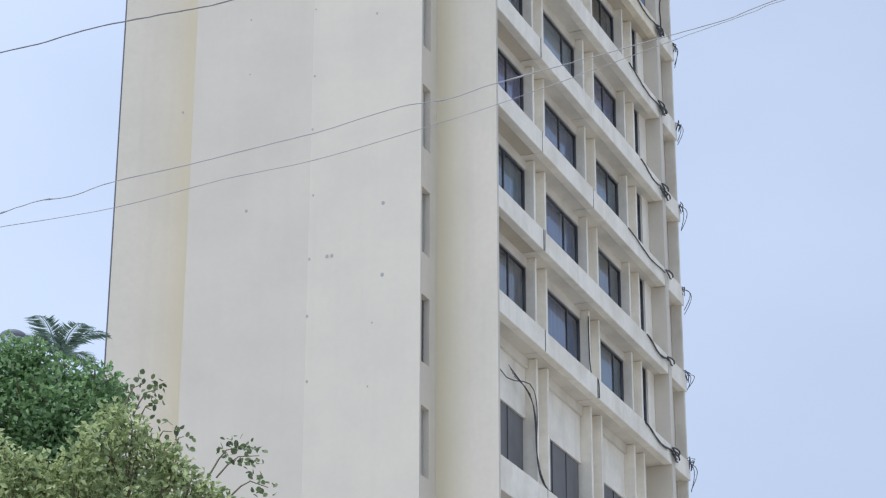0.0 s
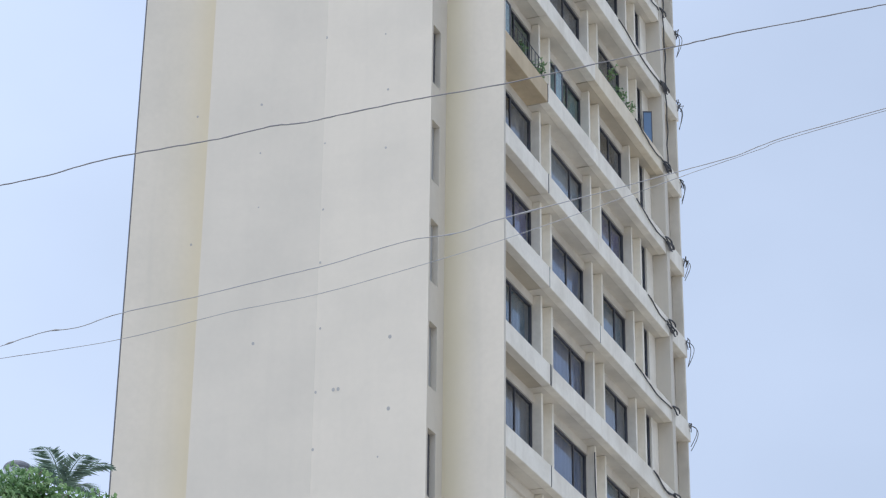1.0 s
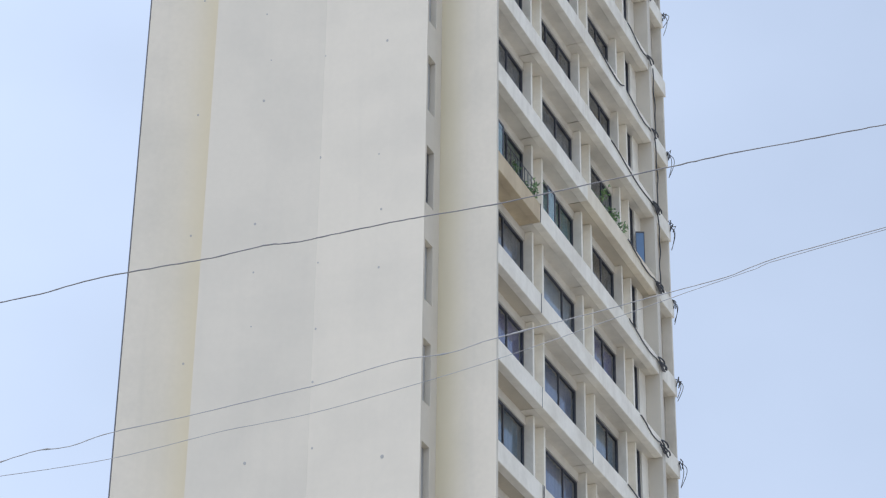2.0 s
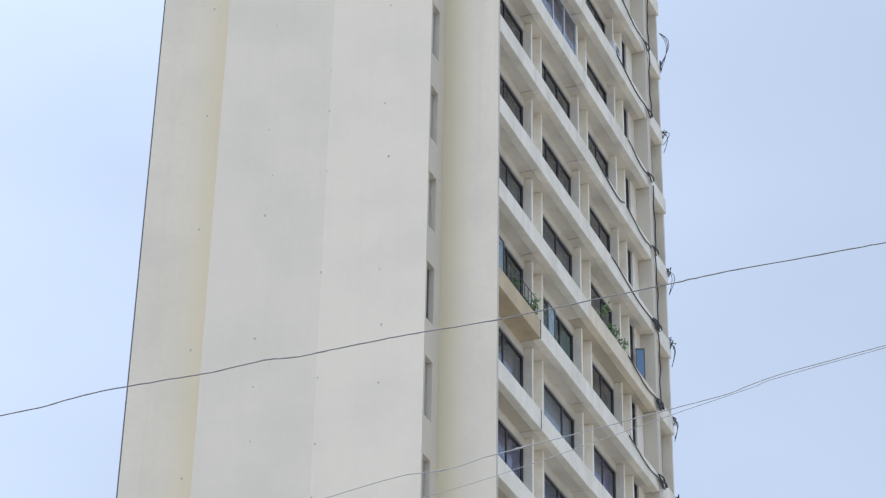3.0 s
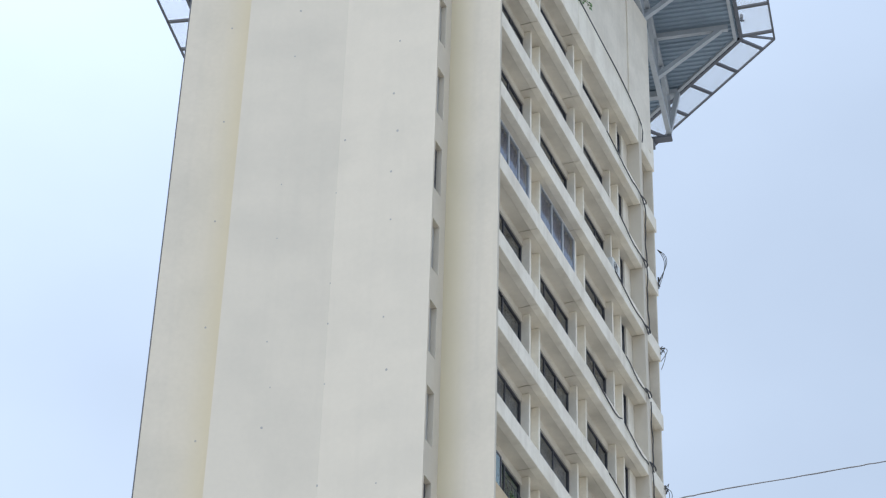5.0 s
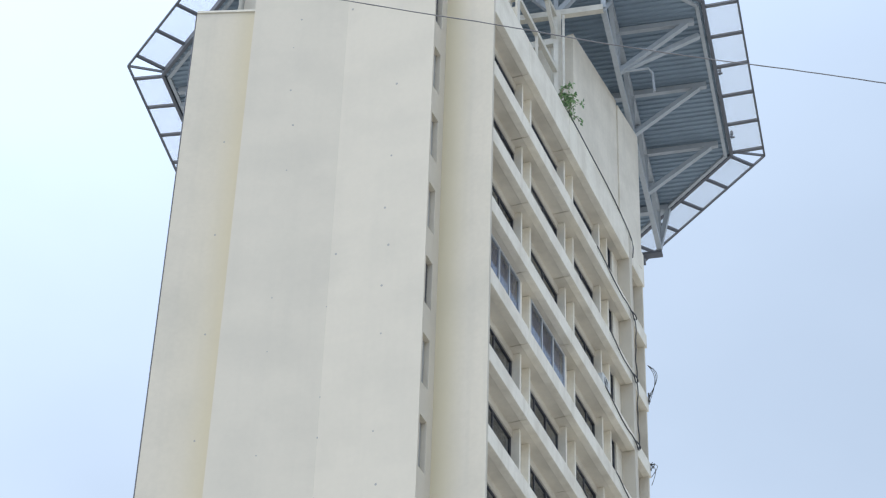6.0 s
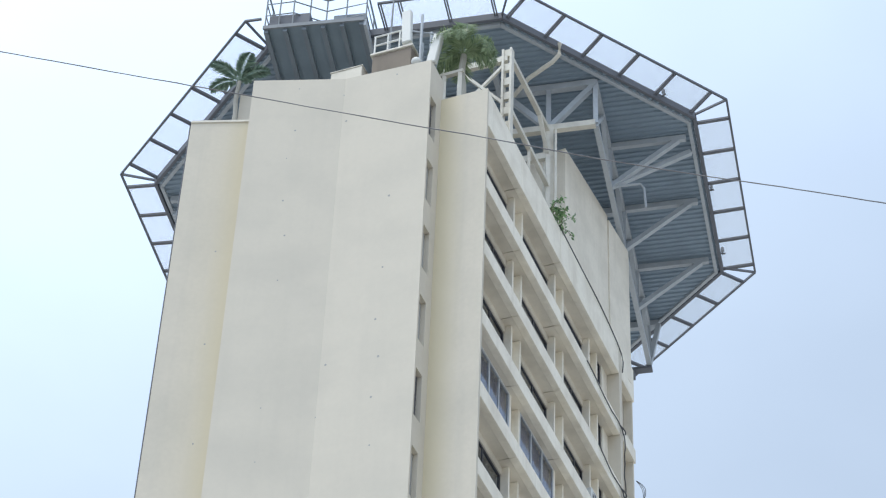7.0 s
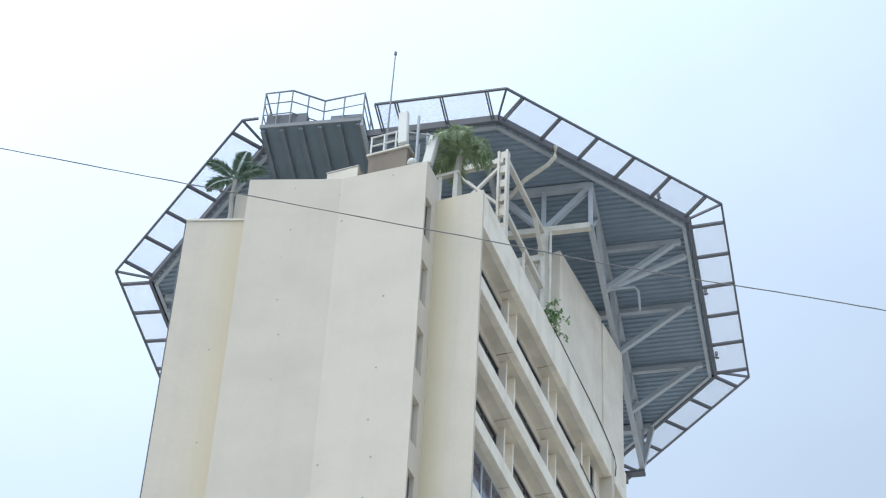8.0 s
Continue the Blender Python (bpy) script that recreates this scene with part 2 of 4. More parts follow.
def rod(bm, points, radius, sides=6):
    """A round tube along points."""
    pts = [Vector(p) for p in points]
    rings = []
    for i, p in enumerate(pts):
        y = (pts[min(i + 1, len(pts) - 1)] - pts[max(i - 1, 0)]).normalized()
        x = y.orthogonal().normalized() if abs(y.z) > 0.95 else y.cross(Vector((0, 0, 1))).normalized()
        z = x.cross(y)
        r = radius[i] if isinstance(radius, (list, tuple)) else radius
        rings.append([bm.verts.new(p + r * (math.cos(2 * math.pi * k / sides) * x + math.sin(2 * math.pi * k / sides) * z)) for k in range(sides)])
    for a, b in zip(rings, rings[1:]):
        for k in range(sides):
            bm.faces.new((a[k], a[(k + 1) % sides], b[(k + 1) % sides], b[k]))
    bm.faces.new(rings[0][::-1])
    bm.faces.new(rings[-1])
    return bm


def prism(bm, plan, z0, z1):
    """A plan polygon raised from z0 to z1."""
    low = [bm.verts.new((x, y, z0)) for x, y in plan]
    top = [bm.verts.new((x, y, z1)) for x, y in plan]
    n = len(plan)
    for i in range(n):
        bm.faces.new((low[i], low[(i + 1) % n], top[(i + 1) % n], top[i]))
    bm.faces.new(low[::-1])
    bm.faces.new(top)
    bmesh.ops.recalc_face_normals(bm, faces=bm.faces)
    return bm


def part(name, bm, mat, parent=None, label=""):
    """Links bm as one mesh object under parent."""
    bmesh.ops.recalc_face_normals(bm, faces=bm.faces)
    me = bpy.data.meshes.new(name)
    bm.to_mesh(me)
    bm.free()
    me.materials.append(mat)
    ob = new(name, me)
    ob.parent = parent
    if label:
        ob["label"] = label
    return ob


def thing(name, label, category, group="", kind="", at=(0, 0, 0)):
    return tagged(new(name), label, category, group, kind)


# ---- plan of the tower ----
C = Vector((1.585, 61.776))          # corner between front strip and window face
W = Vector((0.3971, 0.9178))         # along the window face, away from the street
INW = Vector((-0.9178, 0.3971))      # into the building from the window face
FACE = Matrix(((W.x, INW.x, 0, C.x), (W.y, INW.y, 0, C.y), (0, 0, 1, 0), (0, 0, 0, 1)))  # s along, d inwards, z
FRONT_N = C + 1.87 * INW             # inner corner of strip and return
FRONT_M = FRONT_N - 1.12 * W         # proud corner of the great front wall
FOLD = Vector((-3.80, 62.70))        # where the great front wall bends
LEFT_IN = Vector((-7.30, 63.03))     # its left end
LW = (LEFT_IN - FOLD).normalized()
LEFT_D = Vector((LW.y, -LW.x))
LEFT_B = LEFT_IN + 1.2 * LEFT_D
LEFT_A = LEFT_B + 2.465 * LW
STOREY = 3.206
Z0 = 32.14                           # underside of the band of storey 0
BAND = 0.67
TOP = 10
END = 17.5                           # length of the window face
HIGH = 65.48 + EYE                    # top of the great front wall
STRIP_TOP = 64.4 + EYE
LEFT_TOP = 64.45 + EYE
ROOF_Z = STRIP_TOP - 1.1
LOW_TOP = 19.95 + EYE                # top of the deep band over the lower storeys
LOW_BOT = 18.95 + EYE


def band_z(k):
    return Z0 + STOREY * k


def at(s, d, z):
    return FACE @ Vector((s, d, z))


def fbox(s0, s1, d0, d1, z0, z1, bevel=0.0):
    return box(bmesh.new(), s0, s1, d0, d1, z0, z1, FACE, bevel)


tower = thing("apartment_tower", "tall cream-white concrete tower with stained paint and banded windows", "building")
# both strips are yellowest and slightly darker next to the great wall
YELLOW_L = yellow_ramp("yellow_ramp_paint_left", LEFT_IN, LW, ((0.0, 0.85), (0.5, 0.62), (1.1, 0.18), (2.0, 0.02)))
YELLOW_R = yellow_ramp("yellow_ramp_paint_right", FRONT_N, -INW, ((0.0, 1.0), (0.35, 0.80), (0.8, 0.28), (1.1, 0.02)))


def wall(name, plan, z0, z1, mat, label=""):
    return part(name, prism(bmesh.new(), [Vector(p) for p in plan], z0, z1), mat, tower, label)


T = 0.3
fold_in = FOLD + Vector((0.05, T))
wall("wall", [LEFT_A, LEFT_B - 0.003 * LW, LEFT_B + T * LEFT_D, LEFT_A + T * LEFT_D], 0, LEFT_TOP, YELLOW_L, "cream wall strip, yellower along its inner edge")
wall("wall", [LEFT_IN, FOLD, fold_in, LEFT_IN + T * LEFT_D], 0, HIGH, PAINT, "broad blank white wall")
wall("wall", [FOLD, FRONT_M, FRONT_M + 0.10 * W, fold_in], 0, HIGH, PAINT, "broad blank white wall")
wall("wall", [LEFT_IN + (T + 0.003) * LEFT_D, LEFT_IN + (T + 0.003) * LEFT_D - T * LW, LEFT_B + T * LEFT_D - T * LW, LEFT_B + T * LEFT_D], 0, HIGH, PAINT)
wall("wall", [FRONT_N + 0.003 * INW, C, C + 0.14 * W, FRONT_N + 0.14 * W], 0, STRIP_TOP, YELLOW_R, "cream wall strip, yellower along its inner edge")
for top_plan, z in (([LEFT_A, LEFT_B, LEFT_B + 0.4 * LEFT_D, LEFT_A + 0.4 * LEFT_D], LEFT_TOP),):
    wall("coping", [Vector(p) - 0.05 * LEFT_D for p in top_plan], z + 0.003, z + 0.10, STEEL_PALE, "weathered pale coping")

# the return of the great wall, with its narrow openings, in pieces
RET = Matrix(((W.x, INW.x, 0, FRONT_M.x), (W.y, INW.y, 0, FRONT_M.y), (0, 0, 1, 0), (0, 0, 0, 1)))
slots = [31.05 + EYE + 3.262 * k for k in range(-3, 11)]
edges = [0.0] + [v for z in slots for v in (z - 2.0, z)] + [HIGH]
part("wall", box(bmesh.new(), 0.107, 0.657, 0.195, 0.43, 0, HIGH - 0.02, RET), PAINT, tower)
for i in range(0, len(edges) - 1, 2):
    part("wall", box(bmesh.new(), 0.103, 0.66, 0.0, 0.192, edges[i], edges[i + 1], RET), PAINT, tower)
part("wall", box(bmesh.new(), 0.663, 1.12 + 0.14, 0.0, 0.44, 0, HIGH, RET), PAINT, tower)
for i, z in enumerate(slots):
    vent = part("window", box(bmesh.new(), 0.11, 0.656, 0.184, 0.192, z - 1.99, z - 0.01, RET), FRAME if i % 4 == 1 else PLASTER, tower, "narrow recessed window strip in the wall return")
    for j in range(8 if i % 4 == 1 else 0):
        bar_z = z - 0.30 - 0.22 * j
        part("slat", box(bmesh.new(), 0.12, 0.655, 0.172, 0.183, bar_z, bar_z + 0.035, RET), GREY_SHEET, vent)

FAR = C + END * W
BACK1, BACK2 = FAR + 14.0 * INW, LEFT_A + 12 * LEFT_D
wall("wall", [FAR + 0.45 * INW, FAR + 0.45 * INW - T * W, BACK1 - T * W, BACK1], 0, STRIP_TOP, PAINT)
wall("wall", [BACK1 - T * W - 0.003 * W, BACK1 - T * W - 0.3 * INW, BACK2 + Vector((0.3, -0.3)), BACK2], 0, STRIP_TOP, PAINT)
wall("wall", [BACK2, BACK2 + Vector((0.3, -0.31)), LEFT_A + (T + 0.01) * LEFT_D + Vector((0.3, 0)), LEFT_A + (T + 0.003) * LEFT_D], 0, LEFT_TOP, PAINT)
wall("roof", [LEFT_A + 0.4 * LEFT_D + Vector((0.35, 0)), LEFT_B + 0.4 * LEFT_D, LEFT_IN + 0.5 * LEFT_D - 0.4 * LW, FOLD + Vector((0, 0.4)), FRONT_M + 0.5 * W + 0.6 * INW, FRONT_N + 0.3 * W + 0.6 * INW, C + 0.3 * W + 0.35 * INW, FAR - 0.35 * W + 0.35 * INW, BACK1 - 0.4 * W - 0.4 * INW, BACK2 + Vector((0.4, -0.5))], ROOF_Z - 0.2, ROOF_Z, ROOFING)

# ---- window face: bands, soffits, fins, end pier ----
FINS = (4.2, 5.1, 8.85, 9.8, 12.98, 13.95)
BAYS = ((0.16, 4.12), (5.18, 8.77), (9.88, 12.90), (14.03, 15.42))
GLASS_D = 0.79
levels = [(LOW_BOT, LOW_TOP)] + [(band_z(k), band_z(k) + BAND) for k in range(-2, TOP)] + [(band_z(TOP), STRIP_TOP - 0.06)]
for i, (z, zt) in enumerate(levels):
    k = i - 3
    stained = k in (2,)
    joints = (0.145, 3.7, 8.2, 15.44, END)
    for a, b in zip(joints, joints[1:]):
        if a == 15.44:
            a = 15.77
        mat = TAN if stained and a < 1 else TRIM_WARM if k == 3 and a == 8.2 else TRIM_LIT
        proud = 0.012 if (i * 7 + int(a)) % 3 == 0 else 0.0
        part("slab_band", fbox(a + 0.008, b - 0.008, 0.0 - proud, 0.28, z, zt, 0.015), mat, tower, "tan stained concrete band" if mat is TAN else "")
        part("soffit", fbox(a + 0.022, b - 0.022, 0.281, 1.3, z + 0.012, z + 0.22), TAN if mat is TAN else SOFFIT_TAN if mat is TRIM_WARM or (a < 1 and -2 < k < 2) else SOFFIT_SHADE, tower)
    for s in ((3.7, 8.2) if k in (-2, 0) else (3.7,) if k < 3 else ()):
        seal = bmesh.new()
        for j in range(4):
            w = 0.010 + 0.016 * ((i * 5 + j * 3 + int(s)) % 4) / 3
            box(seal, s - w, s + 0.7 * w, -0.016, 0.02, z + (zt - z) * j / 4 + 0.01, z + (zt - z) * (j + 1) / 4 - 0.002, FACE)
        part("joint_seal", seal, GREY_SHEET, tower, "dark weathered joint between band panels")
    part("floor_slab", fbox(0.145, END - 0.35, 1.301, 6.0, z + 0.02, z + 0.25), ROOM_DARK, tower)
    if i:
        below = levels[i - 1][1]
        for a, b in BAYS[:3]:
            part("lintel", fbox(a + (0.0 if a < 1 else -0.005), b + 0.005, 0.70, 0.9, z - 0.30, z + 0.011), SOFFIT_SHADE, tower)
        for s in FINS:
            part("fin", fbox(s - 0.07, s + 0.07, 0.46, 1.0, below - 0.3, z - 0.001 if s in (5.1, 9.8, 13.95) else z - 0.001), TRIM_LIT, tower)
        for a, b in zip(FINS[::2], FINS[1::2]):
            part("panel", fbox(a + 0.072, b - 0.072, 0.80, 1.0, below - 0.3, z + 0.011), TRIM_LIT, tower)
        for a, b in BAYS:
            part("sill", fbox(a, b, 0.285, 1.05, below - 0.32, below - 0.04), SOFFIT_SHADE, tower)
        # The end recess takes the darker tone, which paints its shade.
        part("wall", fbox(15.77, END - 0.3, 1.0, 1.2, below - 0.3, z + 0.011), SOFFIT_SHADE, tower)
part("end_pier", fbox(15.45, 15.76, -0.02, 1.3, LOW_BOT - 1, STRIP_TOP - 0.5, 0.012), PAINT, tower)
part("corner_post", fbox(END - 0.15, END - 0.03, 0.07, 0.44, LOW_BOT - 1, STRIP_TOP - 0.5), SOFFIT_SHADE, tower)
# Room walls get the dark tone, so the interior's shade is in their colour.
part("core_wall", fbox(0.15, END - 0.35, 5.5, 5.7, 12, ROOF_Z - 0.3), ROOM_DARK, tower)
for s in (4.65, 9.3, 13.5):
    part("partition", fbox(s - 0.08, s + 0.08, 1.31, 5.5, 12, ROOF_Z - 0.3), ROOM_DARK, tower)
part("wall", fbox(0.16, END - 0.3, 0.75, 1.0, 0, LOW_BOT - 2.2), PAINT, tower)
part("wall", fbox(0.145, END, 0.0, 0.3, 0, LOW_BOT - 2.6), PAINT, tower)


# ---- windows ----
def curtain(a, b, d, z0, z1, mat, parent, seed):
    """A hanging cloth with folds."""
    rnd = random.Random(seed)
    bm = bmesh.new()
    n = max(6, int((b - a) / 0.09))
    cols = []
    for i in range(n + 1):
        s = a + (b - a) * i / n
        dd = d + 0.035 * math.sin(i * 1.9 + rnd.random())
        cols.append((bm.verts.new(at(s, dd, z0)), bm.verts.new(at(s, dd, z1))))
    for (l0, t0), (l1, t1) in zip(cols, cols[1:]):
        bm.faces.new((l0, l1, t1, t0))
    return part("curtain", bm, mat, parent)


def window(a, b, z0, z1, style, seed, d=GLASS_D, frame_mat=None, lights=3, pane_mat=None):
    """A sliding window in its frame: outer frame, uprights, one pane a light, a cloth behind."""
    rnd = random.Random(seed)
    frame_mat = frame_mat or FRAME
    bm = bmesh.new()
    f = 0.05
    for box_at in ((a, b, z0, z0 + f), (a, b, z1 - f, z1), (a, a + f, z0 + f, z1 - f), (b - f, b, z0 + f, z1 - f)):
        box(bm, box_at[0], box_at[1], d - 0.04, d + 0.06, box_at[2], box_at[3], FACE)
    cuts = [a + f + (b - a - 2 * f) * i / lights for i in range(lights + 1)]
    if lights == 2:
        cuts[1] = a + f + (b - a - 2 * f) * rnd.choice((0.58, 0.66, 0.70))
    w = part("window", bm, frame_mat, tower)
    for c in cuts[1:-1]:
        part("mullion", fbox(c - 0.028, c + 0.028, d - 0.035, d + 0.05, z0 + f, z1 - f), frame_mat, w)
    for i, (c0, c1) in enumerate(zip(cuts, cuts[1:])):
        slide = 0.015 * (i % 2)
        pane = part("pane", fbox(c0 + 0.01, c1 - 0.01, d + slide - 0.006, d + slide + 0.006, z0 + f, z1 - f), pane_mat or GLASS, w)
        pane.visible_shadow = False
    if style == "half":
        curtain(a + 0.1, a + (b - a) * 0.45, d + 0.14, z0, z1, CURTAINS["grey"], w, seed)
    elif style != "none":
        cover = 1.0 if style in ("pale", "blue", "violet", "navy") else rnd.choice((0.55, 0.8, 1.0))
        curtain(b - (b - a) * cover + 0.05, b - 0.05, d + 0.14, z0, z1, CURTAINS[style], w, seed)
    return w


STYLES = {
    (-2, 0): "grey", (-2, 1): "blue", (-2, 2): "teal", (-1, 0): "teal", (-1, 1): "blue", (-1, 2): "grey",
    (0, 0): "violet", (0, 1): "blue", (0, 2): "teal", (1, 0): "grey", (1, 1): "pale", (1, 2): "violet",
    (2, 0): "none", (2, 1): "teal", (2, 2): "none", (3, 0): "grey", (3, 1): "grey", (3, 2): "dark",
    (4, 0): "dark", (4, 1): "dark", (4, 2): "half", (5, 0): "dark", (5, 1): "half", (5, 2): "dark",
}
for k in range(-2, TOP):
    low, top = band_z(k) + BAND - 0.04, band_z(k + 1) - 0.30
    for bay, (a, b) in enumerate(BAYS[:3]):
        seed = 50 + k * 7 + bay
        if k == 6 and bay < 2:
            window(a + 0.02, b - 0.02, low, band_z(k + 1) - 0.003, "navy", seed, 0.50, FRAME_LIGHT, 4 if bay == 0 else 3)
            continue
        style = STYLES.get((k, bay), "dark" if (k + bay) % 2 else "half")
        window(a, b, low, top, style, seed, lights=3 if (k, bay) in ((4, 1), (5, 1)) else 2, pane_mat=GLASS_TEAL if k == 2 and bay < 2 else None)
    window(13.98, 14.72, low, band_z(k + 1) - 0.003, "dark", 900 + k, 0.62, None, 1)
    part("panel", fbox(14.74, 15.44, 0.52, 1.1, low - 0.25, band_z(k + 1) + 0.011), TRIM_LIT, tower)
# the tall storey: blank panels over small grey-sheeted windows
for bay, (a, b) in enumerate(BAYS[:3]):
    part("panel", fbox(a, b, 0.80, 0.95, 22.30 + EYE, band_z(-2) - 0.302), TRIM_LIT, tower)
    w = part("window", fbox(a, b - 0.1, 0.86, 0.90, LOW_TOP - 0.035, 22.29 + EYE), GREY_SHEET, tower, "window closed with weathered grey sheet")
    for j in range(1, 3):
        s = a + (b - a) * j / 3
        part("upright", fbox(s - 0.03, s + 0.03, 0.83, 0.858, LOW_TOP - 0.03, 22.28 + EYE), FRAME, w)
    part("panel", fbox(a, b, 0.8, 0.95, LOW_BOT - 2.2, LOW_BOT - 0.01), GREY_SHEET, tower)
part("panel", fbox(14.03, 15.44, 0.9, 1.1, LOW_TOP - 0.3, band_z(-2) + 0.011), TRIM_LIT, tower)

part("drain_pipe", rod(bmesh.new(), [Vector((*(LEFT_A + 0.035 * LW + 0.05 * LEFT_D), z)) for z in (0, 20, 40, LEFT_TOP - 0.1)], 0.022, 8), EDGE, tower, "dark drain pipe down the wall edge")
# small round tie holes left in the great wall
hole_bm = bmesh.new()
bmesh.ops.create_circle(hole_bm, cap_ends=True, radius=0.045, segments=9)
hole_mesh = bpy.data.meshes.new("tie_hole")
hole_bm.to_mesh(hole_mesh)
hole_bm.free()
hole_mesh.materials.append(HOLE)


def tie_hole(p, q, along, z, size):
    p, q = Vector(p), Vector(q)
    e = (q - p).normalized()
    out = Vector((e.y, -e.x, 0))
    ob = new("tie_hole", hole_mesh)
    x = Vector((e.x, e.y, 0))
    m = Matrix((x, Vector((0, 0, 1)), out)).transposed().to_4x4()
    m.translation = Vector((*(p + e * along), z)) + out * 0.006
    ob.matrix_world = m @ Matrix.Diagonal((size, size * 1.2, 1, 1))
    ob.parent = tower


rnd = random.Random(4)
for i in range(24):
    z = 23.6 + 1.95 * i
    for p, q, along in ((FOLD, FRONT_M, 2.0), (FOLD, FRONT_M, 0.1), (LEFT_IN, FOLD, 1.7)):
        if rnd.random() < 0.62:
            tie_hole(p, q, along + rnd.uniform(-0.12, 0.12), z + rnd.uniform(-0.35, 0.35), rnd.uniform(0.5, 1.0))
for z in (29.2, 31.4):
    tie_hole(FOLD, FRONT_M, 2.3, z - 2.4, 1.2)
tie_hole(FOLD, FRONT_M, 0.6, 27.6, 1.1)
tie_hole(FOLD, FRONT_M, 0.75, 27.6, 1.1)
for i in range(7):
    tie_hole(LEFT_A, LEFT_B, 1.9 - 0.05 * i, 33 + 4.4 * i, 0.8)

# ---- rooftop block behind the window face ----
pent = thing("penthouse", "plain white rooftop block behind the parapet", "building part")
PA, PB, PC = Vector((5.18, 71.4)), Vector((7.30, 75.45)), Vector((8.40, 77.45))


def block(plan, z0, z1, name="wall", mat=BRIGHT, parent=pent):
    return part(name, prism(bmesh.new(), [Vector(p) for p in plan], z0, z1), mat, parent)


PIN = Vector((-0.885, 0.465))
block([PA, PB, PB + 5 * PIN, PA + 5 * PIN], ROOF_Z, 71.0 + EYE)
block([PB + 0.004 * (PB - PA) - 0.06 * PIN, PC, PC + 4.5 * PIN, PB + 4.5 * PIN + 0.004 * (PB - PA)], ROOF_Z, 70.75 + EYE)

# ---- helipad ----
PAD = Vector((0.19, 79.7))
AX = radians(13.7)
PAD_Z = 74.0 + EYE
PN = Vector((math.cos(AX), -math.sin(AX)))   # across
PL = Vector((math.sin(AX), math.cos(AX)))    # away from the street
PADM = Matrix(((PN.x, PL.x, 0, PAD.x), (PN.y, PL.y, 0, PAD.y), (0, 0, 1, 0), (0, 0, 0, 1)))
DECK_A, NET_A = 12.15, 13.62
SOF = PAD_Z - 0.62


def on_pad(n, a, z):
    return PADM @ Vector((n, a, z))


def octagon(apothem):
    r = apothem / math.cos(math.pi / 8)
    return [(r * math.sin(math.pi / 8 + i * math.pi / 4), r * math.cos(math.pi / 8 + i * math.pi / 4)) for i in range(8)]


def clip(a, apothem):
    """Half width of the octagon at the distance a from its centre line."""
    half = apothem * math.tan(math.pi / 8)
    return apothem if abs(a) <= half else apothem - (abs(a) - half)


pad = thing("helipad", "octagonal grey steel rooftop helipad on trusses with safety nets", "helipad")
bm = prism(bmesh.new(), octagon(DECK_A - 0.1), PAD_Z - 0.2, PAD_Z)
bmesh.ops.transform(bm, matrix=PADM, verts=bm.verts)
part("deck", bm, DECK, pad)
bm = bmesh.new()
a, last = -DECK_A + 0.4, None
while a < DECK_A - 0.3:
    h = clip(a, DECK_A) - 0.15
    low = [bm.verts.new(on_pad(n, a + o, z)) for n in (-h, h) for o, z in ((-0.10, PAD_Z - 0.25), (-0.06, PAD_Z - 0.32), (0.06, PAD_Z - 0.32), (0.10, PAD_Z - 0.25))]
    for i in range(3):
        bm.faces.new((low[i], low[i + 1], low[i + 5], low[i + 4]))
    if last:
        bm.faces.new((last[3], low[0], low[4], last[7]))
    last = low
    a += 0.29
part("corrugated_sheet", bm, DECK, pad, "grey-blue corrugated steel sheet")
ring = octagon(DECK_A)
inner = octagon(DECK_A - 0.27)
rail = octagon(NET_A)
PANEL = 1.92


def net_panel_mesh():
    """Wire netting of one bay, x along the edge, y outwards."""
    verts, faces = [], []

    def strip(x0, y0, x1, y1, r=0.002):
        k = len(verts)
        nx, ny = (r, 0) if x0 == x1 else (0, r)
        verts.extend([(x0 - nx, y0 - ny, 0), (x0 + nx, y0 + ny, 0), (x1 + nx, y1 + ny, 0), (x1 - nx, y1 - ny, 0), (x0, y0, 0.008), (x1, y1, 0.008)])
        faces.extend([(k, k + 1, k + 2, k + 3), (k, k + 4, k + 5, k + 3), (k + 1, k + 4, k + 5, k + 2)])

    for i in range(40):
        x = -PANEL / 2 + 0.02 + i * (PANEL - 0.04) / 39
        strip(x, 0.0, x, NET_A - DECK_A)
    for i in range(31):
        y = 0.02 + i * (NET_A - DECK_A - 0.04) / 30
        strip(-PANEL / 2, y, PANEL / 2, y)
    me = bpy.data.meshes.new("net_panel")
    me.from_pydata(verts, [], faces)
    me.materials.append(NET)
    return me


